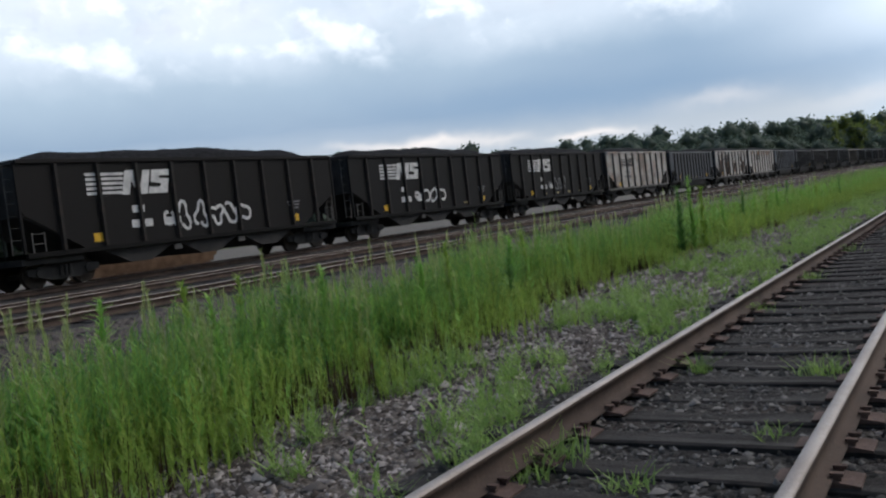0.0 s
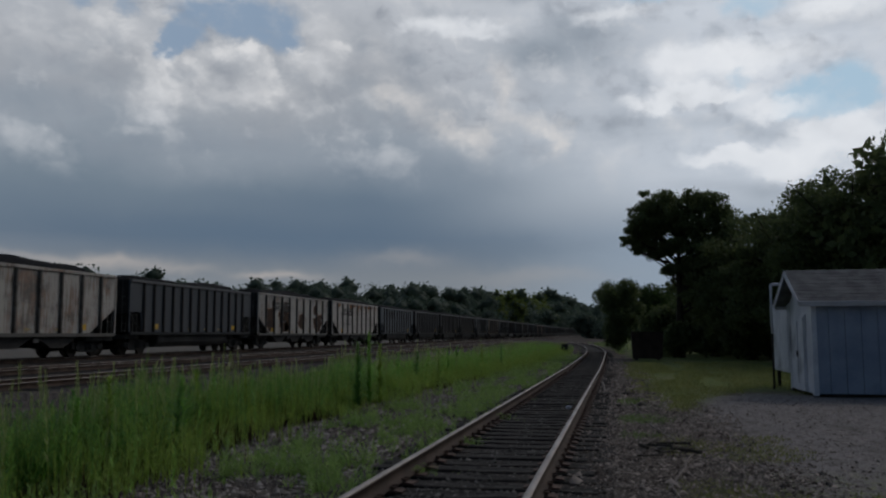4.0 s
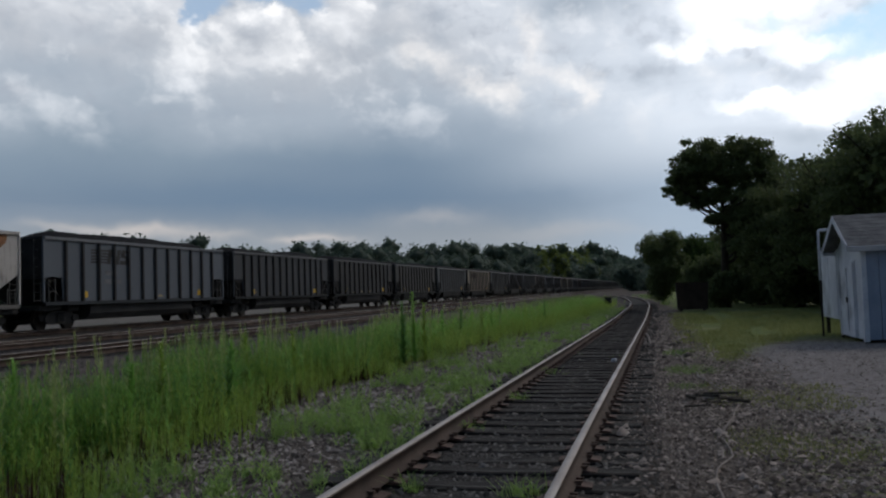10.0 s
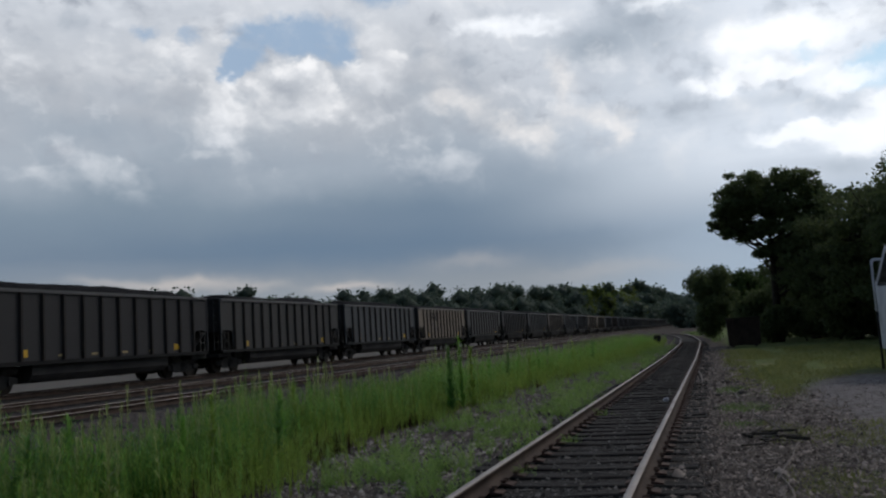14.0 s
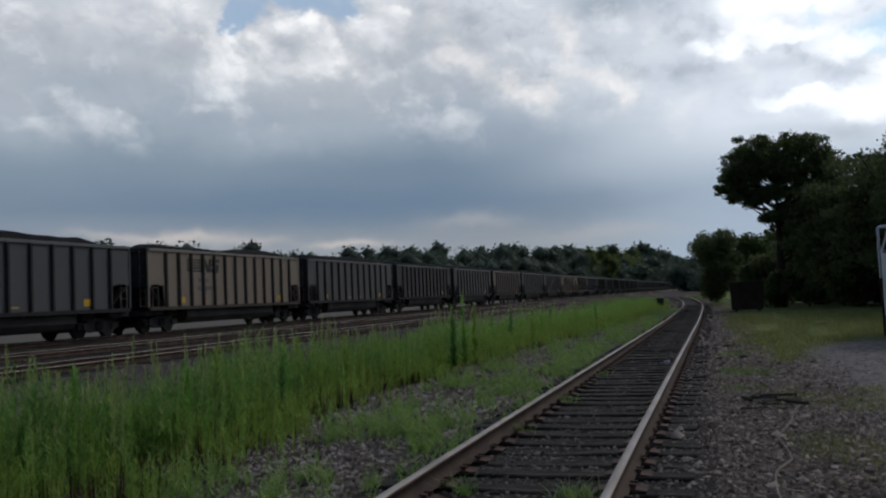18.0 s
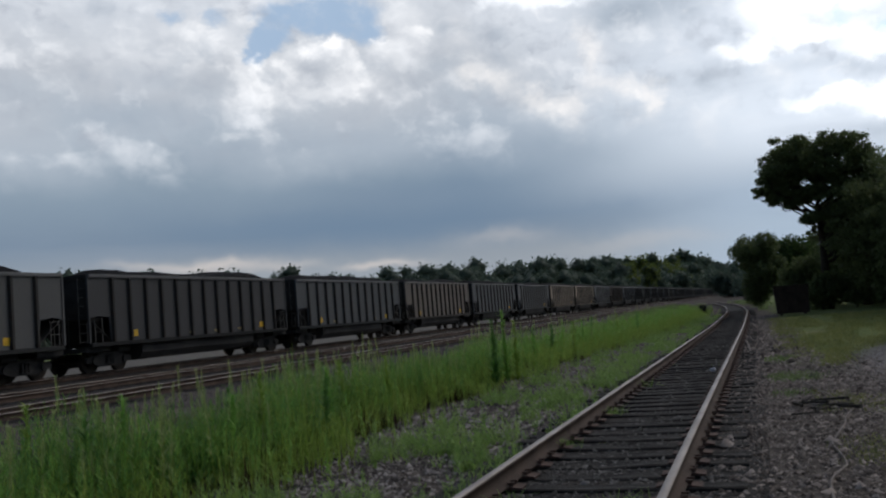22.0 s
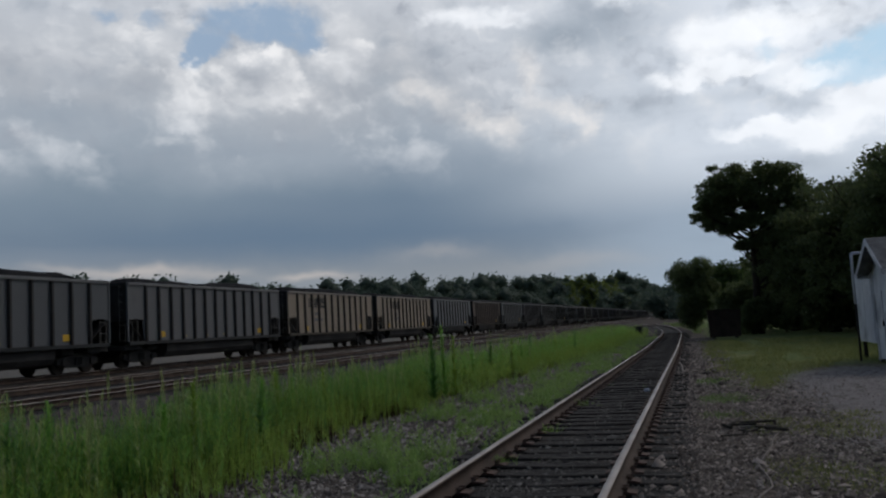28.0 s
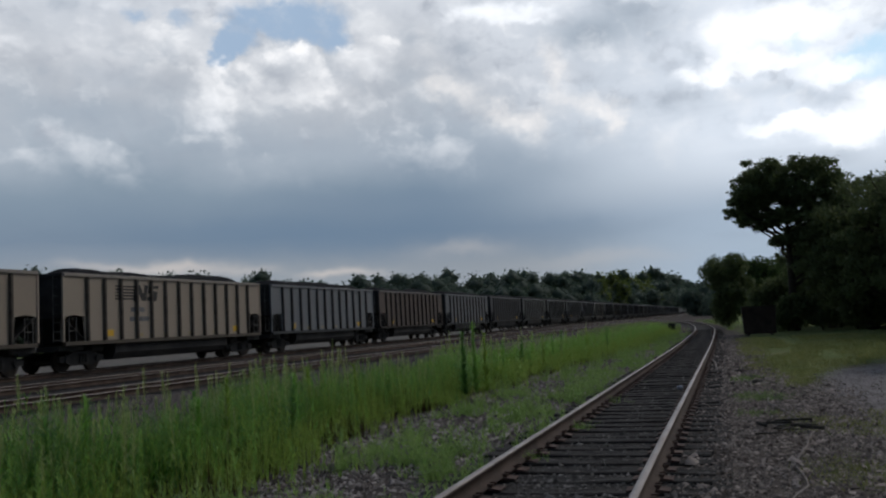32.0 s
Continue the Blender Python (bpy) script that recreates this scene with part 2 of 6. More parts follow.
def ground_z(x, y):
    """Height of the earth under the ballast, weeds and gravel."""
    s = siding_z(y) - 0.27
    t = min(max((-x - 9.0) / 4.5, 0), 1)
    t = t * t * (3 - 2 * t)
    z = s * (1 - t) + (-0.16 + 0.08 * min(max((-x - 16) / 8, 0), 2)) * t
    if x > 2:
        z += 0.04 * min((x - 2) / 3, 1)
    return z + 0.03 * noise.noise((x * 0.35, y * 0.35, 0.0))
def ground_material():
    k = Net("yard_earth")
    p = k.place()
    sep = k.n("SeparateXYZ", i0=p)
    x, y = sep.outputs[0], sep.outputs[1]
    wob = k.math('MULTIPLY', k.math('SUBTRACT', k.noise(p, 0.45, 4), 0.5), 3.2)
    xw, yw = k.math('ADD', x, wob), k.math('ADD', y, k.math('MULTIPLY', wob, 1.6))
    big, mid, fine = k.noise(p, 0.8, 4), k.noise(p, 6.0, 4), k.noise(p, 34.0, 4, 0.7)
    cells = k.n("TexVoronoi", Vector=p, Scale=26.0)
    tone = k.n("SeparateColor", i0=cells.outputs["Color"]).outputs[0]
    gravel = k.mix(tone, (0.055, 0.046, 0.039), (0.23, 0.195, 0.17))
    gravel = k.mix(k.math('MULTIPLY', big, 0.6), gravel, (0.075, 0.06, 0.05))
    soil = k.mix(k.ramp(mid, 0.4, 0.65), (0.05, 0.042, 0.033), (0.12, 0.10, 0.08))
    col = k.mix(k.ramp(fine, 0.35, 0.6), soil, gravel)
    # pale crushed stone of the parking patch
    pale = k.mix(k.math('ADD', k.math('MULTIPLY', fine, 0.6), k.math('MULTIPLY', mid, 0.4)), (0.10, 0.094, 0.094), (0.36, 0.335, 0.33))
    in_x = k.math('MULTIPLY', k.ramp(xw, 0.9, 2.6), k.math('ADD', 0.62, k.math('MULTIPLY', k.ramp(mid, 0.38, 0.58), 0.38)))
    in_y = k.math('MULTIPLY', k.ramp(k.math('ADD', yw, k.math('MULTIPLY', xw, 1.6)), 9.0, 13.5), k.ramp(yw, 26.5, 24.5))
    worn = k.math('ADD', k.math('MULTIPLY', in_x, in_y), k.math('ADD', k.math('MULTIPLY', k.math('SUBTRACT', mid, 0.5), 1.1), k.math('MULTIPLY', k.math('SUBTRACT', fine, 0.5), 0.9)))
    col = k.mix(k.math('MULTIPLY', k.ramp(worn, 0.25, 0.75), 0.85), col, pale)
    col = k.mix(k.math('MULTIPLY', k.ramp(k.noise(p, 1.7, 5, 0.65), 0.5, 0.68), 0.45), col, (0.07, 0.06, 0.052))
    # short grass beyond it
    grass = k.mix(k.ramp(mid, 0.3, 0.7), (0.065, 0.105, 0.028), (0.18, 0.215, 0.065))
    grass = k.mix(k.ramp(big, 0.5, 0.75), grass, (0.22, 0.205, 0.10))
    lean = k.math('MULTIPLY', k.ramp(x, 3.3, 0.9), 8.0)
    g1 = k.math('MULTIPLY', k.ramp(xw, 0.5, 1.8), k.ramp(k.math('ADD', k.math('ADD', yw, lean), k.math('MULTIPLY', k.math('SUBTRACT', mid, 0.5), 7.0)), 24.0, 28.5))
    g2 = k.math('MULTIPLY', k.math('MULTIPLY', k.ramp(xw, 0.5, 1.6), k.ramp(yw, 12.5, 8.5)), k.ramp(mid, 0.46, 0.62))
    g3 = k.ramp(x, -58.0, -66.0)
    col = k.mix(k.math('MAXIMUM', k.math('MAXIMUM', g1, k.math('MULTIPLY', g2, 0.7)), g3), col, grass)
    # brown stony ground where the siding nears the main tracks
    junction = k.math('MULTIPLY', k.ramp(yw, 66.0, 80.0), k.math('MULTIPLY', k.ramp(x, -16.0, -13.0), k.ramp(xw, 1.5, -0.5)))
    col = k.mix(k.math('MULTIPLY', junction, 0.9), col, k.mix(mid, (0.035, 0.027, 0.022), (0.08, 0.062, 0.05)))
    # pale dusty lane behind the train
    lane = k.math('MULTIPLY', k.ramp(xw, -28.6, -29.8), k.ramp(xw, -62.0, -56.0))
    col = k.mix(k.math('MULTIPLY', lane, 0.85), col, k.mix(mid, (0.10, 0.092, 0.08), (0.20, 0.185, 0.16)))
    h = k.math('ADD', k.math('MULTIPLY', cells.outputs["Distance"], -1.0), k.math('MULTIPLY', fine, 0.6))
    return k.done(col, 0.95, 0.0, h, 0.014, 0.15, 0.6)


def lines(dense, reach, step):
    a, b = dense
    out = list(np.arange(a, b + 1e-6, step))
    d, hi, lo = step, b, a
    left = []
    while hi < reach:
        d *= 1.45
        hi += d
        out.append(hi)
    d = step
    while lo > -reach:
        d *= 1.45
        lo -= d
        left.append(lo)
    return np.array(left[::-1] + out)


def build_ground():
    xs, ys = lines((-32, 12), 2600, 0.55), lines((1, 70), 2600, 0.7)
    vs = [(x, y, ground_z(x, y)) for y in ys for x in xs]
    w = len(xs)
    q = np.arange(len(vs)).reshape(len(ys), w)
    faces = np.stack([q[:-1, :-1], q[:-1, 1:], q[1:, 1:], q[1:, :-1]], -1).reshape(-1, 4)
    ob = raw("ground", vs, faces, ground_material(), True)
    tagged(ob, "earth and gravel yard ground with grass patches", "ground", kind="structure")


build_ground()


# ---------------- ballast beds ----------------
def bed_material(name, a, b):
    k = Net(name)
    p = k.place()
    cells = k.n("TexVoronoi", Vector=p, Scale=15.0)
    tone = k.n("SeparateColor", i0=cells.outputs["Color"]).outputs[0]
    big, fine = k.noise(p, 0.7, 4), k.noise(p, 40.0, 3, 0.7)
    col = k.mix(tone, a, b)
    col = k.mix(k.ramp(big, 0.45, 0.7), col, (0.05, 0.04, 0.034))
    h = k.math('ADD', k.math('MULTIPLY', cells.outputs["Distance"], -1.0), k.math('MULTIPLY', fine, 0.5))
    return k.done(col, 0.93, 0.0, h, 0.03, 0.2, 0.8)


M_BED = bed_material("ballast_bed", (0.020, 0.019, 0.018), (0.078, 0.072, 0.069))
M_BED_D = bed_material("sooty_ballast_bed", (0.013, 0.012, 0.011), (0.050, 0.046, 0.043))


def ballast(name, centre, top, y0, y1, half, label, low=0.0, stone=M_BED):
    """A low bank of stones under a track; its top lies just below the upper face of the ties."""
    vs, fs = [], []
    ys = np.arange(y0, y1 + 0.1, 2.5 if y1 < 200 else 20.0)
    prof = ((-half - 0.7, -0.30), (-half, -0.036), (0, -0.035), (half, -0.036), (half + 0.7, -0.30))
    for y in ys:
        for dx, dz in prof:
            vs.append((centre(y) + dx, y, top(y) - 0.18 - low + dz))
    n = len(prof)
    for j in range(len(ys) - 1):
        for i in range(n - 1):
            a = j * n + i
            fs.append((a, a + 1, a + 1 + n, a + n))
    tagged(raw(name, vs, fs, stone), label, "ballast", kind="structure")


ballast("ballast_siding", siding_x, siding_z, -4, 150, 1.35, "dark stone ballast under the weedy siding", 0.009, M_BED_D)
for i, (tx, tz) in enumerate(zip(TRACKS, MAIN_Z)):
    ballast("ballast_main", lambda y, c=tx: c, lambda y, c=tz: c, -40, 1900, 1.6 if i < 2 else 1.7, "grey stone ballast under a main track")

# ---------------- tracks ----------------
RAIL_OUTLINE = ((-0.07, -0.172), (0.07, -0.172), (0.07, -0.160), (0.014, -0.142), (0.011, -0.045), (0.036, -0.034), (0.036, -0.010), (0.026, 0.0),
                (-0.026, 0.0), (-0.036, -0.010), (-0.036, -0.034), (-0.011, -0.045), (-0.014, -0.142), (-0.07, -0.160))


def rail(track, centre, top, side, ys, label, web):
    n = len(RAIL_OUTLINE)
    vs = [(centre(y) + side * GAUGE / 2 + u, y, top(y) + v) for y in ys for u, v in RAIL_OUTLINE]
    fs, mats = [], []
    for j in range(len(ys) - 1):
        for i in range(n):
            a, b = j * n + i, j * n + (i + 1) % n
            fs.append((a, b, b + n, a + n))
            mats.append(1 if i in (6, 7, 8) else 0)
    ob = raw("rail", vs, fs, (web, M_HEAD))
    ob.data.polygons.foreach_set("material_index", mats)
    ob.parent = track
    tagged(ob, label)


def tie_mesh(seed, wood):
    rnd = random.Random(seed)
    bm = bmesh.new()
    nx = 7
    rows = []
    for i in range(nx):
        x = -1.30 + 2.60 * i / (nx - 1)
        w, h = 0.112 + rnd.uniform(-0.012, 0.008), rnd.uniform(-0.014, 0.004)
        rows.append([bm.verts.new((x, -w, h - 0.012)), bm.verts.new((x, -w + 0.02, h)), bm.verts.new((x, rnd.uniform(-0.02, 0.02), h - rnd.uniform(0, 0.014))),
                     bm.verts.new((x, w - 0.02, h)), bm.verts.new((x, w, h - 0.012)), bm.verts.new((x, w, -0.17)), bm.verts.new((x, -w, -0.17))])
    for a, b in zip(rows, rows[1:]):
        for i in range(7):
            bm.faces.new((a[i], a[(i + 1) % 7], b[(i + 1) % 7], b[i]))
    bm.faces.new(rows[0])
    bm.faces.new(rows[-1][::-1])
    bmesh.ops.recalc_face_normals(bm, faces=bm.faces[:])
    me = bpy.data.meshes.new("tie")
    bm.to_mesh(me)
    bm.free()
    me.materials.append(wood)
    return me


def plate_mesh():
    bm = bmesh.new()
    prism(bm, ((-0.19, -0.01), (0.19, -0.01), (0.19, 0.004), (0.085, 0.016), (-0.085, 0.016), (-0.19, 0.004)), "y", -0.095, 0.095)
    for sx in (-1, 1):
        for sy in (-0.055, 0.055):
            x = sx * 0.087
            box(bm, x - 0.018, x + 0.018, sy - 0.013, sy + 0.013, 0.0, 0.045)
            box(bm, x - 0.03, x + 0.03, sy - 0.018, sy + 0.018, 0.037, 0.052)
    me = bpy.data.meshes.new("tie_plate")
    bm.to_mesh(me)
    bm.free()
    me.materials.append(M_PLATE)
    return me


TIES = [tie_mesh(s, M_TIE) for s in range(7)]
TIES_MAIN = [tie_mesh(s + 20, M_TIE_G) for s in range(5)]
PLATE = plate_mesh()


def build_track(name, centre, top, y0, y1, near_end, label, rail_label, step=0.54, plates=True):
    track = tagged(new(name), label, "railway track", kind="structure")
    ys = np.concatenate([np.arange(y0, min(y1, 170), 2.0), np.arange(170, y1 + 1, 20.0)]) if y1 > 170 else np.arange(y0, y1 + 0.1, 2.0)
    for side in (-1, 1):
        rail(track, centre, top, side, list(ys), rail_label, M_RAIL if plates else M_RAIL_D)
    rnd = random.Random(len(name) + int(abs(centre(0)) * 10))
    y, made_ties, bits = y0 + 0.2, 0, []
    while y < min(near_end, y1):
        turn = rnd.uniform(-1.6, 1.6) - math.degrees(math.atan(centre(y + 0.5) - centre(y - 0.5)))
        tz = top(y) - 0.19 + rnd.uniform(-0.012, 0.004)
        o = new("tie", TIES[rnd.randrange(7)] if plates else TIES_MAIN[rnd.randrange(5)])
        o.parent = track
        o.matrix_basis = pose(centre(y) + rnd.uniform(-0.05, 0.05), y, tz, rnd.uniform(-1, 1), rnd.uniform(-0.4, 0.4), turn)
        if plates:
            for side in (-1, 1):
                o = new("tie_plate", PLATE)
                o.parent = track
                o.matrix_basis = pose(centre(y) + side * GAUGE / 2, y, top(y) - 0.186, 0, 0, rnd.uniform(-2, 2))
        y += step * rnd.uniform(0.92, 1.08)
    return track, y
# ---------------- plants ----------------
def blades(rng, roots, height, width, lean, segs=2):
    """Narrow bent leaves at the roots (n, 3): arrays of vertices and quads."""
    n = len(roots)
    a = rng.uniform(0, 2 * np.pi, n)
    d = np.stack([np.cos(a), np.sin(a), np.zeros(n)], -1)
    s = np.stack([-np.sin(a), np.cos(a), np.zeros(n)], -1)
    up = np.array([0, 0, 1.0])
    rows = []
    for k in range(segs + 1):
        f = k / segs
        c = roots + up * (height * f * (1 - 0.25 * lean * f))[:, None] + d * (height * lean * f * f)[:, None]
        w = width * (1 - 0.85 * f)
        rows += [c - s * w[:, None], c + s * w[:, None]]
    v = np.stack(rows, 1)
    m = 2 * (segs + 1)
    q = np.array([(2 * k, 2 * k + 1, 2 * k + 3, 2 * k + 2) for k in range(segs)])
    f = (np.arange(n)[:, None, None] * m + q[None]).reshape(-1, 4)
    return v.reshape(-1, 3), f


def joined(sets):
    vs, fs, base = [], [], 0
    for v, f in sets:
        vs.append(v)
        fs.append(f + base)
        base += len(v)
    return np.concatenate(vs), np.concatenate(fs)


def tall_weeds(rng, spots, lo, hi, leaves, size=0.075, bare=0.2, plume=0.0, rise=(0.35, 1.1), grow=1.0):
    """Upright stalks set all round with short narrow leaves, shorter towards the tip; plume: a loose spray of fine twigs on top. Gives stalks and leaves."""
    n = len(spots)
    vary = np.array([noise.noise((p[0] * 0.55, p[1] * 0.55, 2.0)) + 0.8 * noise.noise((p[0] * 2.3, p[1] * 2.3, 5.0)) for p in spots])
    h = (lo + (hi - lo) * rng.uniform(0, 1, n) ** 1.3) * (1 + 0.46 * vary) * grow
    la = rng.uniform(0, 2 * np.pi, n)
    lm = rng.uniform(0.0, 0.14, n)
    tilt = np.stack([np.cos(la) * lm, np.sin(la) * lm, np.zeros(n)], -1)
    stalks, sets = [], []
    tip = spots + (tilt + [0, 0, 1]) * h[:, None]
    for turn in (0.0, np.pi / 2):
        s = np.array([np.cos(turn), np.sin(turn), 0.0])
        w = 0.0045
        v = np.stack([spots - s * w, spots + s * w, tip + s * w * 0.4, tip - s * w * 0.4], 1)
        stalks.append((v.reshape(-1, 3), (np.arange(n)[:, None] * 4 + np.arange(4)[None]).reshape(-1, 4)))
    for k in range(leaves):
        f = bare + (1 - bare) * (k + rng.uniform(0, 1, n)) / leaves
        root = spots + (tilt + [0, 0, 1]) * (h * f)[:, None]
        length = size * rng.uniform(0.6, 1.4, n) * (1.3 - 0.75 * f) * (0.6 + 0.6 * h)
        sets.append(blades(rng, root, length, length * 0.085 + 0.0015, rng.uniform(*rise, n), 1))
    for k in range(int(plume * 14)):
        f = rng.uniform(0.68, 1.0, n)
        root = spots + (tilt + [0, 0, 1]) * (h * f)[:, None]
        length = (0.05 + 0.16 * (1.05 - f)) * rng.uniform(0.6, 1.3, n)
        sets.append(blades(rng, root, length, np.full(n, 0.0042), rng.uniform(0.3, 0.9, n), 1))
    return joined(stalks), joined(sets)


def leafy_crown(rng, clumps, per, size, flat=0.8, tufts=0, spread=0.5, shell=0.25, fine=(0.32, 0.6)):
    """Leaf sprays round clumps given as (x, y, z, radius)."""
    c = np.array([k[:3] for k in clumps])
    r = np.array([k[3] for k in clumps])
    if tufts:
        # each clump broken up into smaller flat sprays with gaps between
        c, r = np.repeat(c, tufts, 0), np.repeat(r, tufts)
        c = c + np.clip(rng.normal(size=c.shape), -1.5, 1.5) * r[:, None] * np.array([spread, spread, spread * 0.7])
        r = r * rng.uniform(*fine, len(r))
    clumps = c
    idx = rng.integers(0, len(clumps), per)
    idx = np.concatenate([idx, np.repeat(np.arange(len(clumps)), 3)])
    n = len(idx)
    d = rng.normal(size=(n, 3))
    d /= np.linalg.norm(d, axis=1)[:, None]
    d[:, 2] *= flat
    out = np.where(rng.uniform(0, 1, n) < (0.22 if tufts else 0.0), 1.5, 1.0)
    p = c[idx] + d * (r[idx] * rng.uniform(shell, 1.0, n) ** 0.6 * rng.uniform(0.9, 1.12, n) * out)[:, None]
    a, b = rng.normal(size=(n, 3)), rng.normal(size=(n, 3))
    a += d * 0.3
    a /= np.linalg.norm(a, axis=1)[:, None]
    b -= a * (a * b).sum(1)[:, None]
    b /= np.linalg.norm(b, axis=1)[:, None]
    s = (size * rng.uniform(0.55, 1.35, n))[:, None]
    v = np.stack([p - a * s, p + b * s * 0.62, p + a * s, p - b * s * 0.62], 1).reshape(-1, 3)
    return v, (np.arange(n)[:, None] * 4 + np.arange(4)[None]).reshape(-1, 4)


def limb_points(rng, a, b, bend):
    a, b = np.array(a, float), np.array(b, float)
    m1, m2 = a + (b - a) * 0.33 + rng.normal(size=3) * bend, a + (b - a) * 0.68 + rng.normal(size=3) * bend
    return [tuple(a), tuple(m1), tuple(m2), tuple(b)]


def tree(name, base, clumps, leaves, size, material, label, trunk_r=0.3, fork=0.35, seed=1, flat=0.8, tufts=0, spread=0.5):
    """A trunk that forks into limbs, each ending in leaf clumps (offsets from the base, with radius)."""
    rng = np.random.default_rng(seed)
    ob = tagged(new(name), label, "tree")
    ob.location = base
    top = max(c[2] for c in clumps)
    cx, cy = np.mean([c[0] for c in clumps]), np.mean([c[1] for c in clumps])
    spine = [(0, 0, -0.4), (cx * 0.02, 0, 0.5), (cx * 0.15, cy * 0.1, top * 0.25), (cx * 0.3, cy * 0.3, top * 0.5), (cx * 0.8, cy * 0.6, top * 0.88)]
    sz = [p[2] for p in spine]

    def on_trunk(z):
        return tuple(float(np.interp(z, sz, [p[k] for p in spine])) for k in range(3))
    part("trunk", tube(bmesh.new(), spine, [trunk_r * 1.35, trunk_r, trunk_r * 0.85, trunk_r * 0.6, 0.04], 9), M_BARK, ob, smooth=True)
    for c in clumps:
        bm = bmesh.new()
        start = min(max(c[2] - 0.55 * math.hypot(c[0], c[1]) - 0.3, top * fork * 0.7), top * 0.8)
        pts = limb_points(rng, on_trunk(start), (c[0], c[1], c[2] - c[3] * 0.2), 0.22)
        tube(bm, pts, [trunk_r * 0.30, trunk_r * 0.20, trunk_r * 0.13, 0.03], 5)
        for _ in range(3):
            d = rng.normal(size=3)
            d /= np.linalg.norm(d)
            tube(bm, limb_points(rng, pts[2], np.array(c[:3]) + d * c[3] * 0.8, 0.12), [trunk_r * 0.12, trunk_r * 0.08, 0.03, 0.012], 4)
        part("limb", bm, M_BARK, ob)
    v, q = leafy_crown(rng, clumps, leaves, size, flat, tufts, spread, shell=0.03 if tufts > 10 else 0.25, fine=(0.30, 0.58) if tufts > 10 else (0.32, 0.6))
    crown = raw("crown", v, q, material)
    crown.parent = ob
    return ob


def spot(az, d, z=None):
    """A place d metres off, az degrees to the right of the line."""
    x, y = d * math.sin(radians(az)), d * math.cos(radians(az))
    return (x, y, ground_z(x, y) if z is None else z)


def high(el, d):
    return EYE[2] + d * math.tan(radians(el))


def auto_clumps(rng, width, low, top, n, depth=0.8, r=(0.16, 0.28)):
    """Clumps that fill a rounded crown."""
    out = []
    mid, half = (low + top) / 2, (top - low) / 2
    for _ in range(n):
        d = rng.normal(size=3)
        d /= np.linalg.norm(d)
        k = rng.uniform(0.35, 0.8)
        out.append((d[0] * width / 2 * k, d[1] * width / 2 * depth * k, mid + d[2] * half * k, rng.uniform(*r) * width))
    return out
# ---------------- the small shed ----------------
def painted(name, a, b, scale=1.5):
    return two_tone(name, a, b, scale, 25, 0.75, 0, 0.004, tuple(0.55 * q for q in a))


M_SHED = painted("blue_grey_boards", (0.20, 0.245, 0.34), (0.28, 0.33, 0.43))
M_SHED_W = painted("pale_grey_paint", (0.46, 0.48, 0.55), (0.64, 0.66, 0.72))
M_ROOF = two_tone("worn_shingle", (0.10, 0.10, 0.105), (0.20, 0.20, 0.20), 3, 30, 0.95, 0, 0.01)


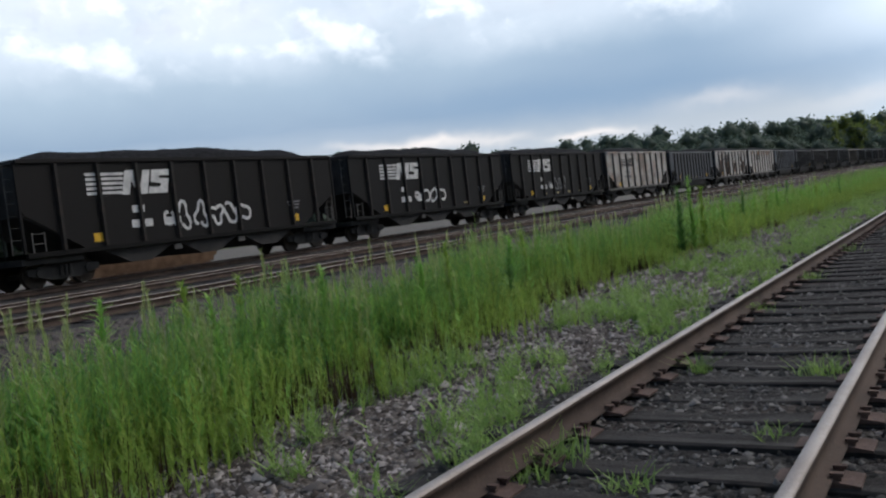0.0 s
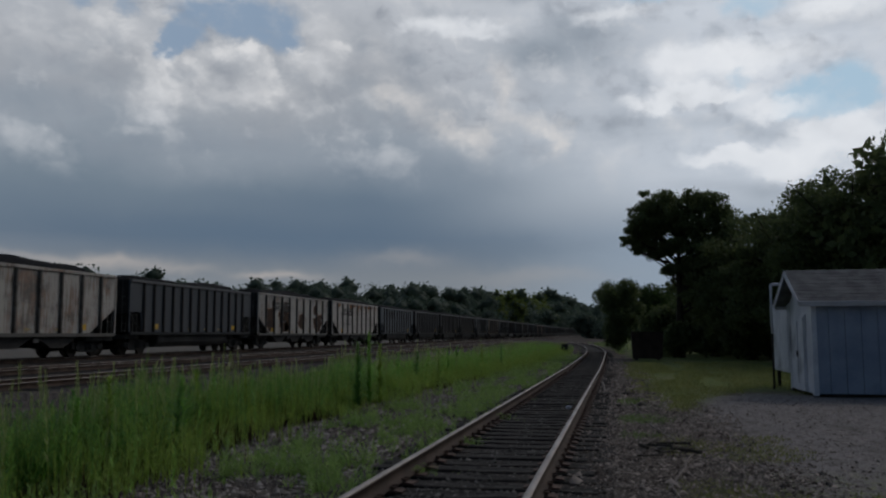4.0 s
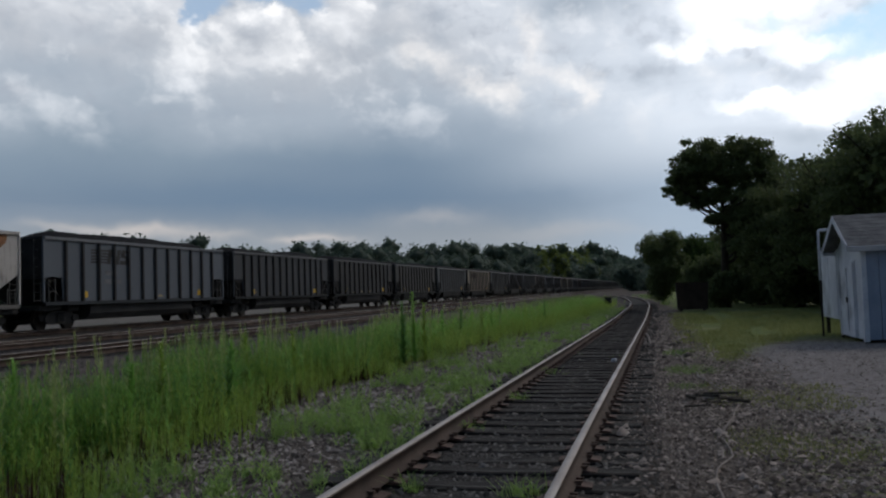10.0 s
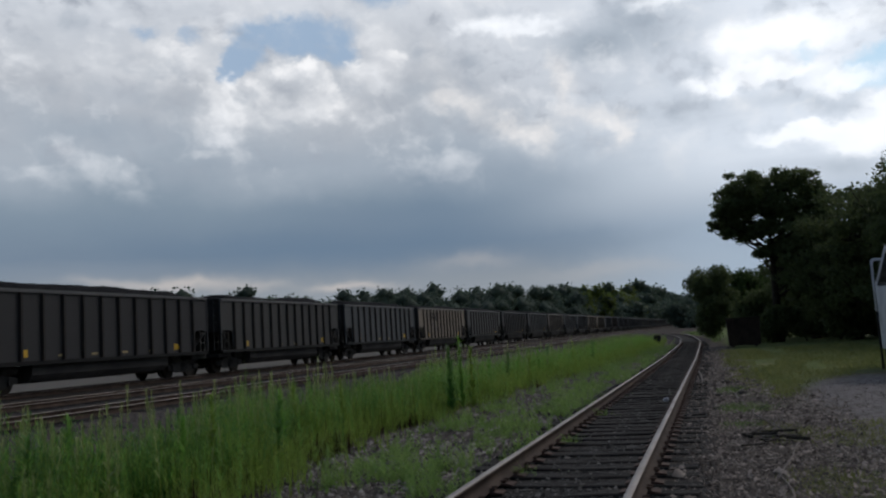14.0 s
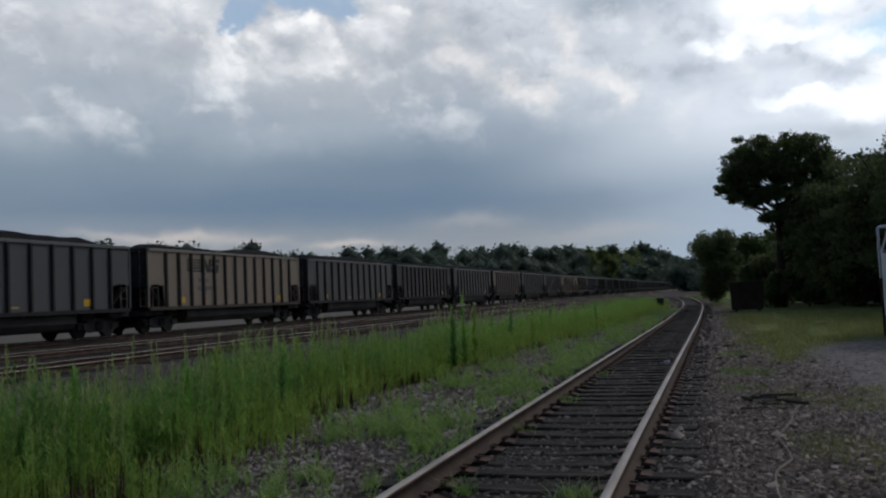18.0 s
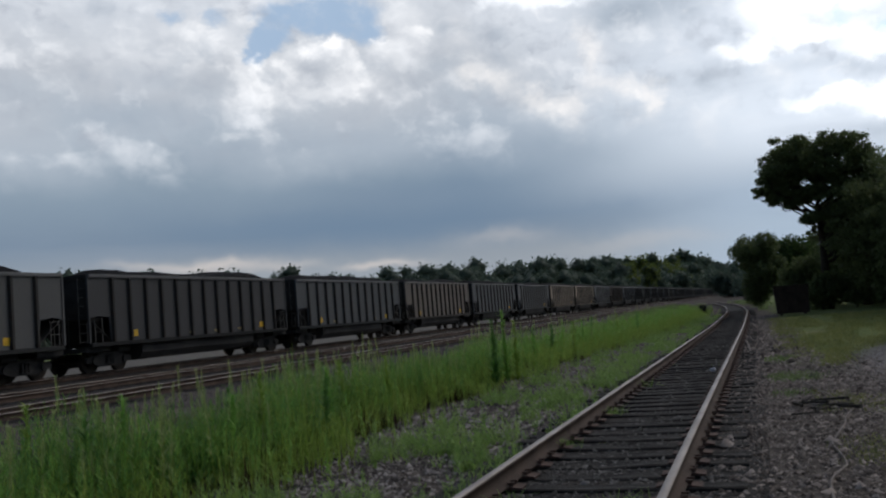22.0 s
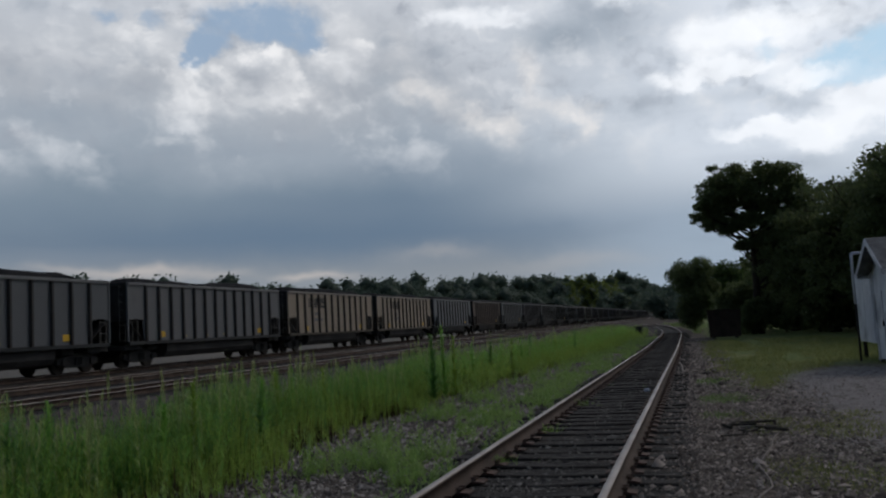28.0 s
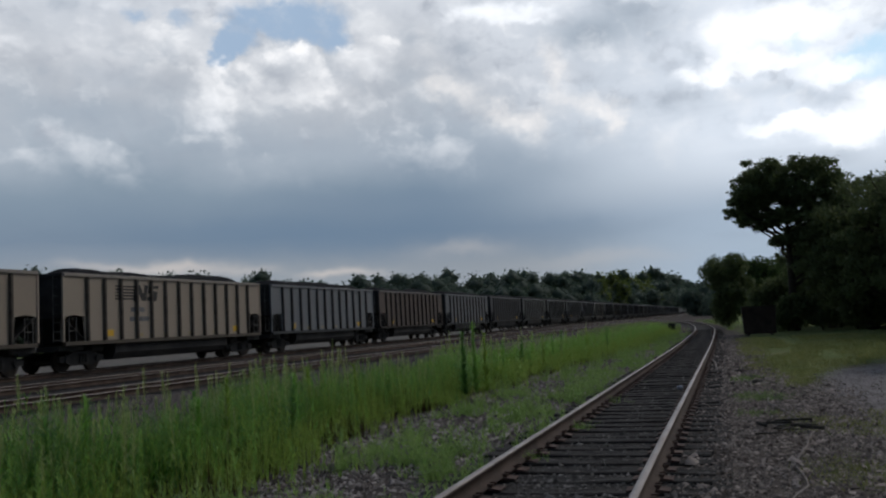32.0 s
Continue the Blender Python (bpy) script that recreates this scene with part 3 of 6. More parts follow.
def build_shed():
    x0, y0, y1, x1 = 5.19, 23.95, 26.9, 10.4
    g = -0.30
    eave, ridge = 2.27, 3.03
    ym = (y0 + y1) / 2
    shed = tagged(new("shed"), "small weathered blue-grey shed with a pale gable wall", "shed")
    shed.location = (x0, y0, g)
    w, d, e, p = x1 - x0, y1 - y0, eave - g, ridge - g
    # long wall in boards
    for i in range(13):
        a = i * w / 13
        part("wall_board", made((a + 0.004, a + w / 13 - 0.004, 0.0, 0.06, 0.05, e - 0.05), bevel=0.006), M_SHED, shed)
    part("back_wall", made((0.0, w, d - 0.06, d, 0.05, e - 0.05)), M_SHED, shed)
    part("far_wall", prism(bmesh.new(), ((0.061, 0.05), (d - 0.061, 0.05), (d - 0.061, e - 0.06), (d / 2, p - 0.1), (0.061, e - 0.06)), "x", w - 0.05, w - 0.005), M_SHED, shed)
    part("gable_wall", prism(bmesh.new(), ((0.062, 0.05), (d - 0.062, 0.05), (d - 0.062, e - 0.06), (d / 2, p - 0.1), (0.062, e - 0.06)), "x", 0.0, 0.05), M_SHED_W, shed, "pale boarded gable wall")
    part("corner_board", made((-0.022, 0.10, -0.022, -0.002, 0.0, e - 0.06), (-0.022, -0.002, -0.002, 0.16, 0.0, e - 0.06)), M_SHED_W, shed, "pale corner trim")
    part("corner_board", made((-0.022, -0.002, d - 0.14, d, 0.0, e - 0.06)), M_SHED_W, shed)
    door = part("door", made((-0.045, -0.004, 0.85, 1.75, 0.06, 2.06), bevel=0.004), M_SHED_W, shed, "pale plank door")
    for q in ((0.85, 0.95, 0.06, 2.06), (1.65, 1.75, 0.06, 2.06), (0.95, 1.65, 0.06, 0.2), (0.95, 1.65, 1.0, 1.1), (0.95, 1.65, 1.94, 2.06)):
        part("door_batten", made((-0.066, -0.047, *q)), M_SHED_W, door)
    part("handle", made((-0.11, -0.067, 1.56, 1.60, 0.98, 1.14), bevel=0.005), M_BLACK, door, "black door pull")
    for q in ((0.76, 0.84, 0.06, 2.14), (1.76, 1.84, 0.06, 2.14), (0.841, 1.759, 2.07, 2.14)):
        part("door_frame", made((-0.03, -0.003, *q)), M_SHED_W, shed)
    part("floor_skid", made((0.0, w, 0.07, 0.2, -0.1, 0.045)), M_TIE, shed)
    part("floor_skid", made((0.0, w, d - 0.2, d - 0.07, -0.1, 0.045)), M_TIE, shed)
    # roof planes with overhang, in shingle courses
    ov, th = 0.36, 0.05
    slope = math.atan2(p - e, d / 2)
    run = (d / 2 + 0.22) / math.cos(slope)
    for s in (-1, 1):
        m = pose(0, d / 2, p + 0.02, s * -math.degrees(slope) if s > 0 else math.degrees(slope))
        n = 9
        for i in range(n):
            bm = bmesh.new()
            a, b = i * run / n, (i + 1) * run / n + 0.03
            box(bm, -ov, w + ov, min(s * a, s * b), max(s * a, s * b), 0.0, th, m @ pose(0, 0, -0.006 * i))
            part("shingle_course", bm, M_ROOF, shed)
        bm = bmesh.new()
        box(bm, -ov - 0.025, -ov - 0.002, min(s * 0.0, s * run), max(0.0, s * run), -0.12, 0.03, m)
        part("rake_board", bm, M_SHED_W, shed, "pale rake board")
        bm = bmesh.new()
        box(bm, -ov, w + ov, min(s * (run + 0.032), s * (run + 0.05)), max(s * (run + 0.032), s * (run + 0.05)), -0.14, 0.0, m)
        part("fascia", bm, M_SHED_W, shed)
    # raised locker against the end
    lock = tagged(new("storage_locker"), "pale raised storage locker beside the shed", "locker")
    lock.location = (x0 - 0.02, y1 + 0.08, g)
    part("body", made((0.0, 0.9, 0.0, 2.45, 0.46, 2.55), bevel=0.01), M_SHED_W, lock)
    part("lid", made((-0.05, 0.95, -0.04, 2.5, 2.56, 2.62), bevel=0.008), M_ROOF, lock)
    for y in (0.1, 2.25):
        for x in (0.05, 0.75):
            part("leg", made((x, x + 0.1, y, y + 0.1, -0.08, 0.455)), M_TIE, lock)
    for y in (0.03, 1.25):
        part("door", made((-0.022, -0.003, y, y + 1.17, 0.52, 2.48), bevel=0.004), M_SHED_W, lock)
    # vent pipe with an elbow
    pipe = tagged(new("vent_pipe"), "white bent vent pipe standing beside the shed", "pipe")
    pipe.location = (4.80, 27.5, g)
    part("upright", tube(bmesh.new(), [(0, 0, -0.05), (0, 0, 1.62)], 0.035, 8), M_TIE, pipe, "dark lower post")
    part("riser", tube(bmesh.new(), [(0, 0, 1.62), (0, 0, 3.08), (0.03, 0, 3.12), (0.45, 0, 3.12)], 0.045, 8), M_SHED_W, pipe, smooth=True)


build_shed()


def build_box():
    """The dark rusted bin at the edge of the trees."""
    b = tagged(new("rusted_bin"), "dark rusted steel bin standing on the grass", "bin")
    x, y = spot(2.2, 60)[:2]
    b.location = (x, y, ground_z(x, y))
    mat = two_tone("dark_rust", (0.02, 0.014, 0.011), (0.055, 0.035, 0.026), 2, 20, 0.9)
    part("body", prism(bmesh.new(), ((-0.98, 0.12), (0.98, 0.12), (1.05, 1.85), (-1.05, 1.85)), "y", -0.75, 0.75), mat, b)
    part("lid", made((-1.09, 1.09, -0.8, 0.8, 1.855, 1.93), bevel=0.02), mat, b)
    for q in (-0.8, -0.27, 0.27, 0.8):
        part("rib", made((q - 0.04, q + 0.04, -0.82, -0.755, 0.15, 1.8)), mat, b)
    for q in (-0.8, 0.65):
        part("skid", made((q, q + 0.15, -0.75, 0.75, -0.05, 0.115)), mat, b)


build_box()


# ---------------- odds and ends on the ground ----------------
def on(x, y, dz=0.0):
    return (x, y, ground_z(x, y) + dz)


def cable(points, r, mat, label):
    pts = []
    for (x0, y0), (x1, y1) in zip(points, points[1:]):
        for k in range(4):
            f = k / 4
            x, y = x0 + (x1 - x0) * f, y0 + (y1 - y0) * f
            pts.append(on(x + 0.03 * math.sin(y * 3.1), y, r + 0.012 + 0.012 * math.sin(y * 5)))
    pts.append(on(*points[-1], r))
    ob = mesh_object("cable", tube(bmesh.new(), pts, r, 6), mat, True)
    tagged(ob, label, "cable")


def build_clutter():
    pale = two_tone("weathered_hose", (0.15, 0.125, 0.11), (0.28, 0.245, 0.22), 4, 40, 0.9)
    cable(((0.40, 6.2), (0.44, 7.07), (0.50, 7.73), (0.63, 8.47), (0.66, 9.71), (0.79, 10.68), (0.98, 11.6), (1.11, 12.7)), 0.013, pale, "pale old cable lying on the gravel")
    cable(((0.40, 22.5), (0.54, 19.66), (0.63, 17.6), (0.72, 15.45), (0.89, 14.1), (1.06, 13.4)), 0.013, pale, "pale old cable lying on the gravel")
    rot = two_tone("rotten_wood", (0.03, 0.025, 0.02), (0.10, 0.085, 0.07), 3, 30, 0.95, 0, 0.01)
    for i, (x, y, ln, a, w, mat) in enumerate(((0.84, 12.5, 0.55, 10, 0.05, rot), (0.66, 12.95, 0.42, -28, 0.06, rot), (0.98, 12.75, 0.40, 32, 0.04, rot), (0.60, 13.4, 0.34, 70, 0.05, rot), (0.74, 12.9, 0.24, 18, 0.09, pale), (1.05, 12.3, 0.34, -42, 0.04, rot),
                                                (0.50, 12.1, 0.45, 40, 0.03, rot), (0.88, 13.2, 0.5, -8, 0.035, rot), (0.45, 13.0, 0.3, 110, 0.04, rot), (0.72, 12.3, 0.4, 60, 0.03, rot))):
        bm = made((-ln / 2, ln / 2, -w / 2, w / 2, 0, 0.022 + 0.010 * (i % 3)), bevel=0.006)
        for v in bm.verts:
            v.co.z += 0.02 * noise.noise((v.co.x * 5, i, 0)) + 0.015
        ob = mesh_object("broken_plank", bm, mat)
        ob.matrix_world = pose(*on(x, y, 0.0 + 0.03 * (i % 2)), random.Random(i).uniform(-4, 4), random.Random(i).uniform(-5, 5), a)
        tagged(ob, "rotten broken plank lying on the gravel" if mat is rot else "pale broken board on rotten planks", "plank", "broken planks beside the siding")
    bent = mesh_object("bent_bar", tube(bmesh.new(), [on(-0.40, 31.0, 0.05), on(-0.30, 28.5, 0.10), on(-0.24, 26.0, 0.06), on(-0.22, 23.8, 0.03)], 0.03, 6), pale, True)
    tagged(bent, "bent pale steel bar beside the siding", "bar")
    bm = bmesh.new()
    bmesh.ops.create_cone(bm, cap_ends=True, segments=14, radius1=0.035, radius2=0.045, depth=0.11)
    cup = mesh_object("paper_cup", bm, M_SHED_W, True)
    cup.matrix_world = pose(-0.92, 18.5, siding_z(18.5) - 0.135, 84, 0, 35)
    tagged(cup, "crumpled white cup lying between the rails", "cup")
    for i, (x, y, s) in enumerate(((-0.05, 35.0, 0.16), (0.56, 22.2, 0.12), (0.66, 20.9, 0.10), (0.15, 20.6, 0.08), (0.9, 17.0, 0.09), (0.4, 25.0, 0.12))):
        bm = bmesh.new()
        bmesh.ops.create_icosphere(bm, subdivisions=2, radius=s)
        for v in bm.verts:
            v.co *= 1 + 0.3 * noise.noise(v.co * 9 + Vector((i, 0, 0)))
            v.co.z *= 0.55
        ob = mesh_object("earth_clod", bm, rot, True)
        ob.location = on(x, y, s * 0.25)
        tagged(ob, "dark lump of earth and roots", "clod", "clods on the shoulder")
    for x, y in ((9.6, 66.0), (10.6, 67.5)):
        ob = mesh_object("marker_post", made((-0.14, 0.14, -0.1, 0.1, -0.1, 0.75), bevel=0.03), M_SHED_W)
        ob.location = on(x, y)
        tagged(ob, "small white marker post under the trees", "post", "white markers")
    relay = tagged(new("relay_box"), "small dark steel relay box at the end of the weeds", "relay box")
    relay.location = on(-4.1, 75.0)
    part("cabinet", made((-0.28, 0.28, -0.22, 0.22, 0.16, 0.86), bevel=0.02), M_BLACK, relay)
    part("lid", made((-0.32, 0.32, -0.26, 0.26, 0.862, 0.91), bevel=0.01), M_BLACK, relay)
    part("foot", made((-0.1, 0.1, -0.1, 0.1, -0.1, 0.158)), M_BLACK, relay)
    timber = tagged(new("timber_stack"), "low stack of brown sawn timbers behind the train", "timber")
    timber.location = on(-31.2, 24.0)
    brown = two_tone("brown_timber", (0.14, 0.085, 0.05), (0.26, 0.17, 0.11), 2, 30, 0.9)
    for j in range(3):
        for i in range(4):
            part("timber", made((i * 0.26, i * 0.26 + 0.24, -3.4 + 0.2 * ((i + j) % 3), 3.4 + 0.2 * ((i * 2 + j) % 3), j * 0.225, j * 0.225 + 0.22), bevel=0.01), brown, timber)


build_clutter()
# ---------------- railcars ----------------
def truck(parent, y):
    """A four-wheel truck: two side frames, bolster, two wheelsets."""
    bm = bmesh.new()
    for s in (-1, 1):
        x0, x1 = (0.93, 1.07) if s > 0 else (-1.07, -0.93)
        prism(bm, ((-1.25, 0.42), (-1.25, 0.62), (-0.85, 0.66), (-0.45, 0.80), (0.45, 0.80), (0.85, 0.66), (1.25, 0.62), (1.25, 0.42), (0.95, 0.36), (0.5, 0.24), (-0.5, 0.24), (-0.95, 0.36)), "x", x0, x1)
        for q in (-0.86, 0.86):
            prism(bm, [(q + 0.15 * math.cos(a * math.pi / 4), 0.48 + 0.15 * math.sin(a * math.pi / 4)) for a in range(8)], "x", min(s * 1.071, s * 1.14), max(s * 1.071, s * 1.14))
        for q in (-0.16, 0.0, 0.16):
            tube(bm, [(s * 1.12, q, 0.34), (s * 1.12, q, 0.68)], 0.06, 6)
    box(bm, -0.92, 0.92, -0.2, 0.2, 0.45, 0.78)
    t = part("truck", bm, M_BLACK, parent)
    t.location = (0, y, 0)
    for q in (-0.86, 0.86):
        bm = bmesh.new()
        for s in (-1, 1):
            for r, a, b in ((0.42, 0.685, 0.80), (0.445, 0.655, 0.684), (0.16, 0.801, 0.85)):
                prism(bm, [(r * math.cos(k * math.pi / 9), r * math.sin(k * math.pi / 9)) for k in range(18)], "x", min(s * a, s * b), max(s * a, s * b))
            for k in range(6):
                c, e = math.cos(k * math.pi / 3), math.sin(k * math.pi / 3)
                box(bm, min(s * 0.80, s * 0.812), max(s * 0.80, s * 0.812), -0.03 + 0.3 * c, 0.03 + 0.3 * c, -0.03 + 0.3 * e, 0.03 + 0.3 * e)
        tube(bm, [(-0.65, 0, 0), (0.65, 0, 0)], 0.08, 8)
        w = part("wheelset", bm, M_WHEEL, t)
        w.location = (0, q, 0.42)
    return t


M_WHEEL = two_tone("wheel_steel", (0.02, 0.017, 0.015), (0.06, 0.045, 0.036), 3, 30, 0.7, 0.2)


def heap(length, width, base, height, seed):
    """Coal heaped in long humps above the rim."""
    ny, nx = 44, 10
    vs, fs = [], []
    for j in range(ny + 1):
        f = j / ny
        y = (f - 0.5) * length
        end = min(1.0, min(f, 1 - f) * 7.5)
        for i in range(nx + 1):
            g = i / nx * 2 - 1
            crown = (1 - abs(g) ** 2.2) * (end * end * (3 - 2 * end))
            hump = 0.80 + 0.26 * noise.noise((seed * 7.3, y * 0.32, 0.0))
            z = base + height * crown * hump + 0.05 * noise.noise((g * 4, y * 2.2, seed * 3.1)) * (0.3 + crown)
            vs.append((g * width / 2, y, z))
    for j in range(ny):
        for i in range(nx):
            a = j * (nx + 1) + i
            fs.append((a, a + 1, a + nx + 2, a + nx + 1))
    return raw("coal_load", vs, fs, M_COAL)


def ladder(name, parent, x, y, z0, z1, out, label=""):
    bm = bmesh.new()
    for q in (-0.2, 0.2):
        box(bm, x + out - 0.014, x + out + 0.014, y + q - 0.018, y + q + 0.018, z0, z1)
    n = int((z1 - z0) / 0.36)
    for i in range(n + 1):
        z = z0 + 0.06 + i * (z1 - z0 - 0.12) / max(n, 1)
        box(bm, x + out - 0.011, x + out + 0.011, y - 0.181, y + 0.181, z - 0.012, z + 0.012)
    return part(name, bm, M_STEEL, parent, label)


def railcar(kind, length, height, posts, cut, seed):
    """A loaded coal car, its middle over the origin, rails at z = 0. cut: (in from the end at the sill, height, in at the top of the notch)."""
    hopper = kind == "hopper_car"
    car = new(kind)
    half, hw = length / 2 - 0.70, 1.50
    sill = 1.12 if hopper else 1.20
    top = height - 0.14
    c_in, c_h, c_top = cut
    outline = ((-half + c_in, sill), (half - c_in, sill), (half - c_top, sill + c_h * 0.93), (half - c_top * 0.45, sill + c_h), (half, sill + c_h * (0.92 if not hopper else 1.0)), (half, top), (-half, top),
               (-half, sill + c_h * (0.92 if not hopper else 1.0)), (-half + c_top * 0.45, sill + c_h), (-half + c_top, sill + c_h * 0.93))
    for s in (-1, 1):
        part("side_sheet", prism(bmesh.new(), outline, "x", min(s * hw, s * (hw - 0.05)), max(s * hw, s * (hw - 0.05))), M_PAINT, car)
        part("top_chord", made((min(s * (hw - 0.06), s * (hw + 0.07)), max(s * (hw - 0.06), s * (hw + 0.07)), -half - 0.03, half + 0.03, top + 0.003, height), bevel=0.012), M_PAINT, car)
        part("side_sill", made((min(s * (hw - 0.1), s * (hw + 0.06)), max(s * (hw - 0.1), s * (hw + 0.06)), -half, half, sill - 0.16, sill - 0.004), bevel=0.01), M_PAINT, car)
        # end posts at the corners
        for e in (-1, 1):
            part("corner_post", made((min(s * (hw - 0.05), s * (hw + 0.035)), max(s * (hw - 0.05), s * (hw + 0.035)), e * half - 0.045 + (0.047 if e > 0 else -0.047), e * half + 0.045 + (0.047 if e > 0 else -0.047), sill - 0.003, top), bevel=0.008), M_PAINT, car)
    # side posts: one mesh, many objects
    bm = prism(bmesh.new(), ((-0.085, hw + 0.002), (-0.05, hw + 0.11), (0.05, hw + 0.11), (0.085, hw + 0.002)), "z", sill + 0.0, top - 0.002)
    for v in bm.verts:
        v.co = Vector((v.co.y, v.co.x, v.co.z))
    bmesh.ops.recalc_face_normals(bm, faces=bm.faces[:])
    first = None
    for i in range(posts):
        y = (-half + 1.25) + i * (2 * half - 2.5) / (posts - 1)
        if first is None:
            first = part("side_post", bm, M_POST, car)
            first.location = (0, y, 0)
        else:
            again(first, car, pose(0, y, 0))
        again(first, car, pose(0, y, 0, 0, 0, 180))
    # ends: vertical upper sheet, sloped lower sheet
    for e in (-1, 1):
        bm = bmesh.new()
        o = [(e * half, top), (e * half, sill + c_h * 0.9), (e * (half - c_in - 0.2), sill - 0.1), (e * (half - c_in - 0.26), sill - 0.1), (e * (half - 0.06), sill + c_h * 0.9), (e * (half - 0.06), top)]
        prism(bm, o if e > 0 else o[::-1], "x", -hw + 0.052, hw - 0.052)
        part("end_sheet", bm, M_BLACK, car)
        part("end_chord", made((-hw + 0.062, hw - 0.062, e * half - 0.07, e * half + 0.05, top + 0.004, height - 0.002)), M_BLACK, car)
        part("end_platform", made((-1.35, 1.35, min(e * (half - c_in), e * (half + 0.12)), max(e * (half - c_in), e * (half + 0.12)), sill - 0.36, sill - 0.17)), M_BLACK, car)
        part("coupler", made((-0.09, 0.09, min(e * (half + 0.12), e * (length / 2 - 0.1)), max(e * (half + 0.12), e * (length / 2 - 0.1)), 0.74, 0.92), (-0.16, 0.16, min(e * (length / 2 - 0.25), e * (length / 2 + 0.02)), max(e * (length / 2 - 0.25), e * (length / 2 + 0.02)), 0.70, 0.97), bevel=0.02), M_BLACK, car)
        for s in (-1, 1):
            ladder("ladder", car, s * hw, e * (half - 0.42), sill - 0.1, sill + c_h * (0.9 if not hopper else 0.5), s * 0.02)
            ladder("end_ladder", car, s * (hw - 0.3), e * (half + 0.06), sill, top, 0.0)
        part("brake_rod", tube(bmesh.new(), [(0.5, e * (half + 0.10), 1.0), (0.5, e * (half + 0.10), 2.3)], 0.02, 5), M_BLACK, car)
    part("brake_wheel", prism(bmesh.new(), [(0.5 + 0.26 * math.cos(k * math.pi / 8), 2.3 + 0.26 * math.sin(k * math.pi / 8)) for k in range(16)], "y", half + 0.122, half + 0.15), M_BLACK, car)
    # underneath
    part("centre_sill", made((-0.28, 0.28, -half, half, 0.82, sill - 0.2)), M_BLACK, car)
    if hopper:
        for q in (-3.1, 0.0, 3.1):
            bm = bmesh.new()
            prism(bm, ((q - 1.45, sill - 0.165), (q - 0.42, 0.46), (q + 0.42, 0.46), (q + 1.45, sill - 0.165)), "x", -1.38, 1.38)
            part("discharge_bay", bm, M_BLACK, car)
        for q in (-1.55, 1.55):
            part("door_lock", made((1.39, 1.46, q - 0.18, q + 0.18, 0.7, 0.9), bevel=0.01), M_STEEL, car)
    else:
        bm = bmesh.new()
        ln = half - 3.1
        prism(bm, ((-1.36, sill - 0.165), (1.36, sill - 0.165), (1.34, 0.66), (1.18, 0.44), (0.8, 0.36), (-0.8, 0.36), (-1.18, 0.44), (-1.34, 0.66)), "y", -ln, ln)
        part("tub_bottom", bm, M_TUB, car)
        for q in (-ln - 1.2, ln + 0.6):
            part("air_reservoir", tube(bmesh.new(), [(1.0, q, 0.9), (1.0, q + 0.7, 0.9)], 0.17, 10), M_BLACK, car)
    for e in (-1, 1):
        truck(car, e * (length / 2 - 2.15))
    load = heap(2 * half - 0.14, 2 * hw - 0.12, height - 0.16, 0.78 if hopper else 0.66, seed)
    load.parent = car
    return car, half, sill, top, hw


def paint_post(name):
    k = Net(name)
    info = k.n("ObjectInfo")
    g = k.noise(k.coords("Object"), 3.0, 5)
    # post colour: the car's own, four fifths of the way to near-black
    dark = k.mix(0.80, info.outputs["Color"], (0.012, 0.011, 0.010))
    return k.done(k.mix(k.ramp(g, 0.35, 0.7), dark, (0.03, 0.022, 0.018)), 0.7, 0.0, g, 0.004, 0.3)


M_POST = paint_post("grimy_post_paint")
M_TUB = two_tone("grimy_tub", (0.018, 0.018, 0.019), (0.048, 0.045, 0.044), 1.0, 20, 0.8)

HOPPER = railcar("hopper_car", 15.98, 3.98, 9, (2.0, 1.25, 0.05), 1)
GONDOLA = [railcar("gondola_car", 16.12, 3.90, 12, (1.15, 1.05, 1.05), 2), railcar("gondola_car", 16.12, 3.90, 13, (1.15, 1.05, 1.05), 5)]


def plain_car():
    """A gondola with its main forms only."""
    car = new("gondola_car")
    h, hw = 7.36, 1.5
    part("body", prism(bmesh.new(), ((-h + 1.1, 1.04), (h - 1.1, 1.04), (h, 2.2), (h, 3.76), (-h, 3.76), (-h, 2.2)), "x", -hw, hw), M_PAINT, car)
    for s in (-1, 1):
        part("top_chord", made((min(s * (hw - 0.06), s * (hw + 0.07)), max(s * (hw - 0.06), s * (hw + 0.07)), -h, h, 3.763, 3.90)), M_PAINT, car)
    part("tub_bottom", made((-1.3, 1.3, -4.3, 4.3, 0.5, 1.035)), M_TUB, car)
    load = heap(2 * h - 0.14, 2 * hw - 0.13, 3.765, 0.6, 9)
    load.parent = car
    for e in (-1, 1):
        part("truck", made((-1.1, 1.1, e * 5.9 - 1.25, e * 5.9 + 1.25, 0.0, 0.8), bevel=0.15), M_BLACK, car)
    return car


PLAIN = plain_car()


def bars(parent, name, y, z, w, h, material, hw, label="", lift=0.006):
    ob = part(name, made((hw + 0.001, hw + lift, y - w / 2, y + w / 2, z - h / 2, z + h / 2)), material, parent, label)
    return ob


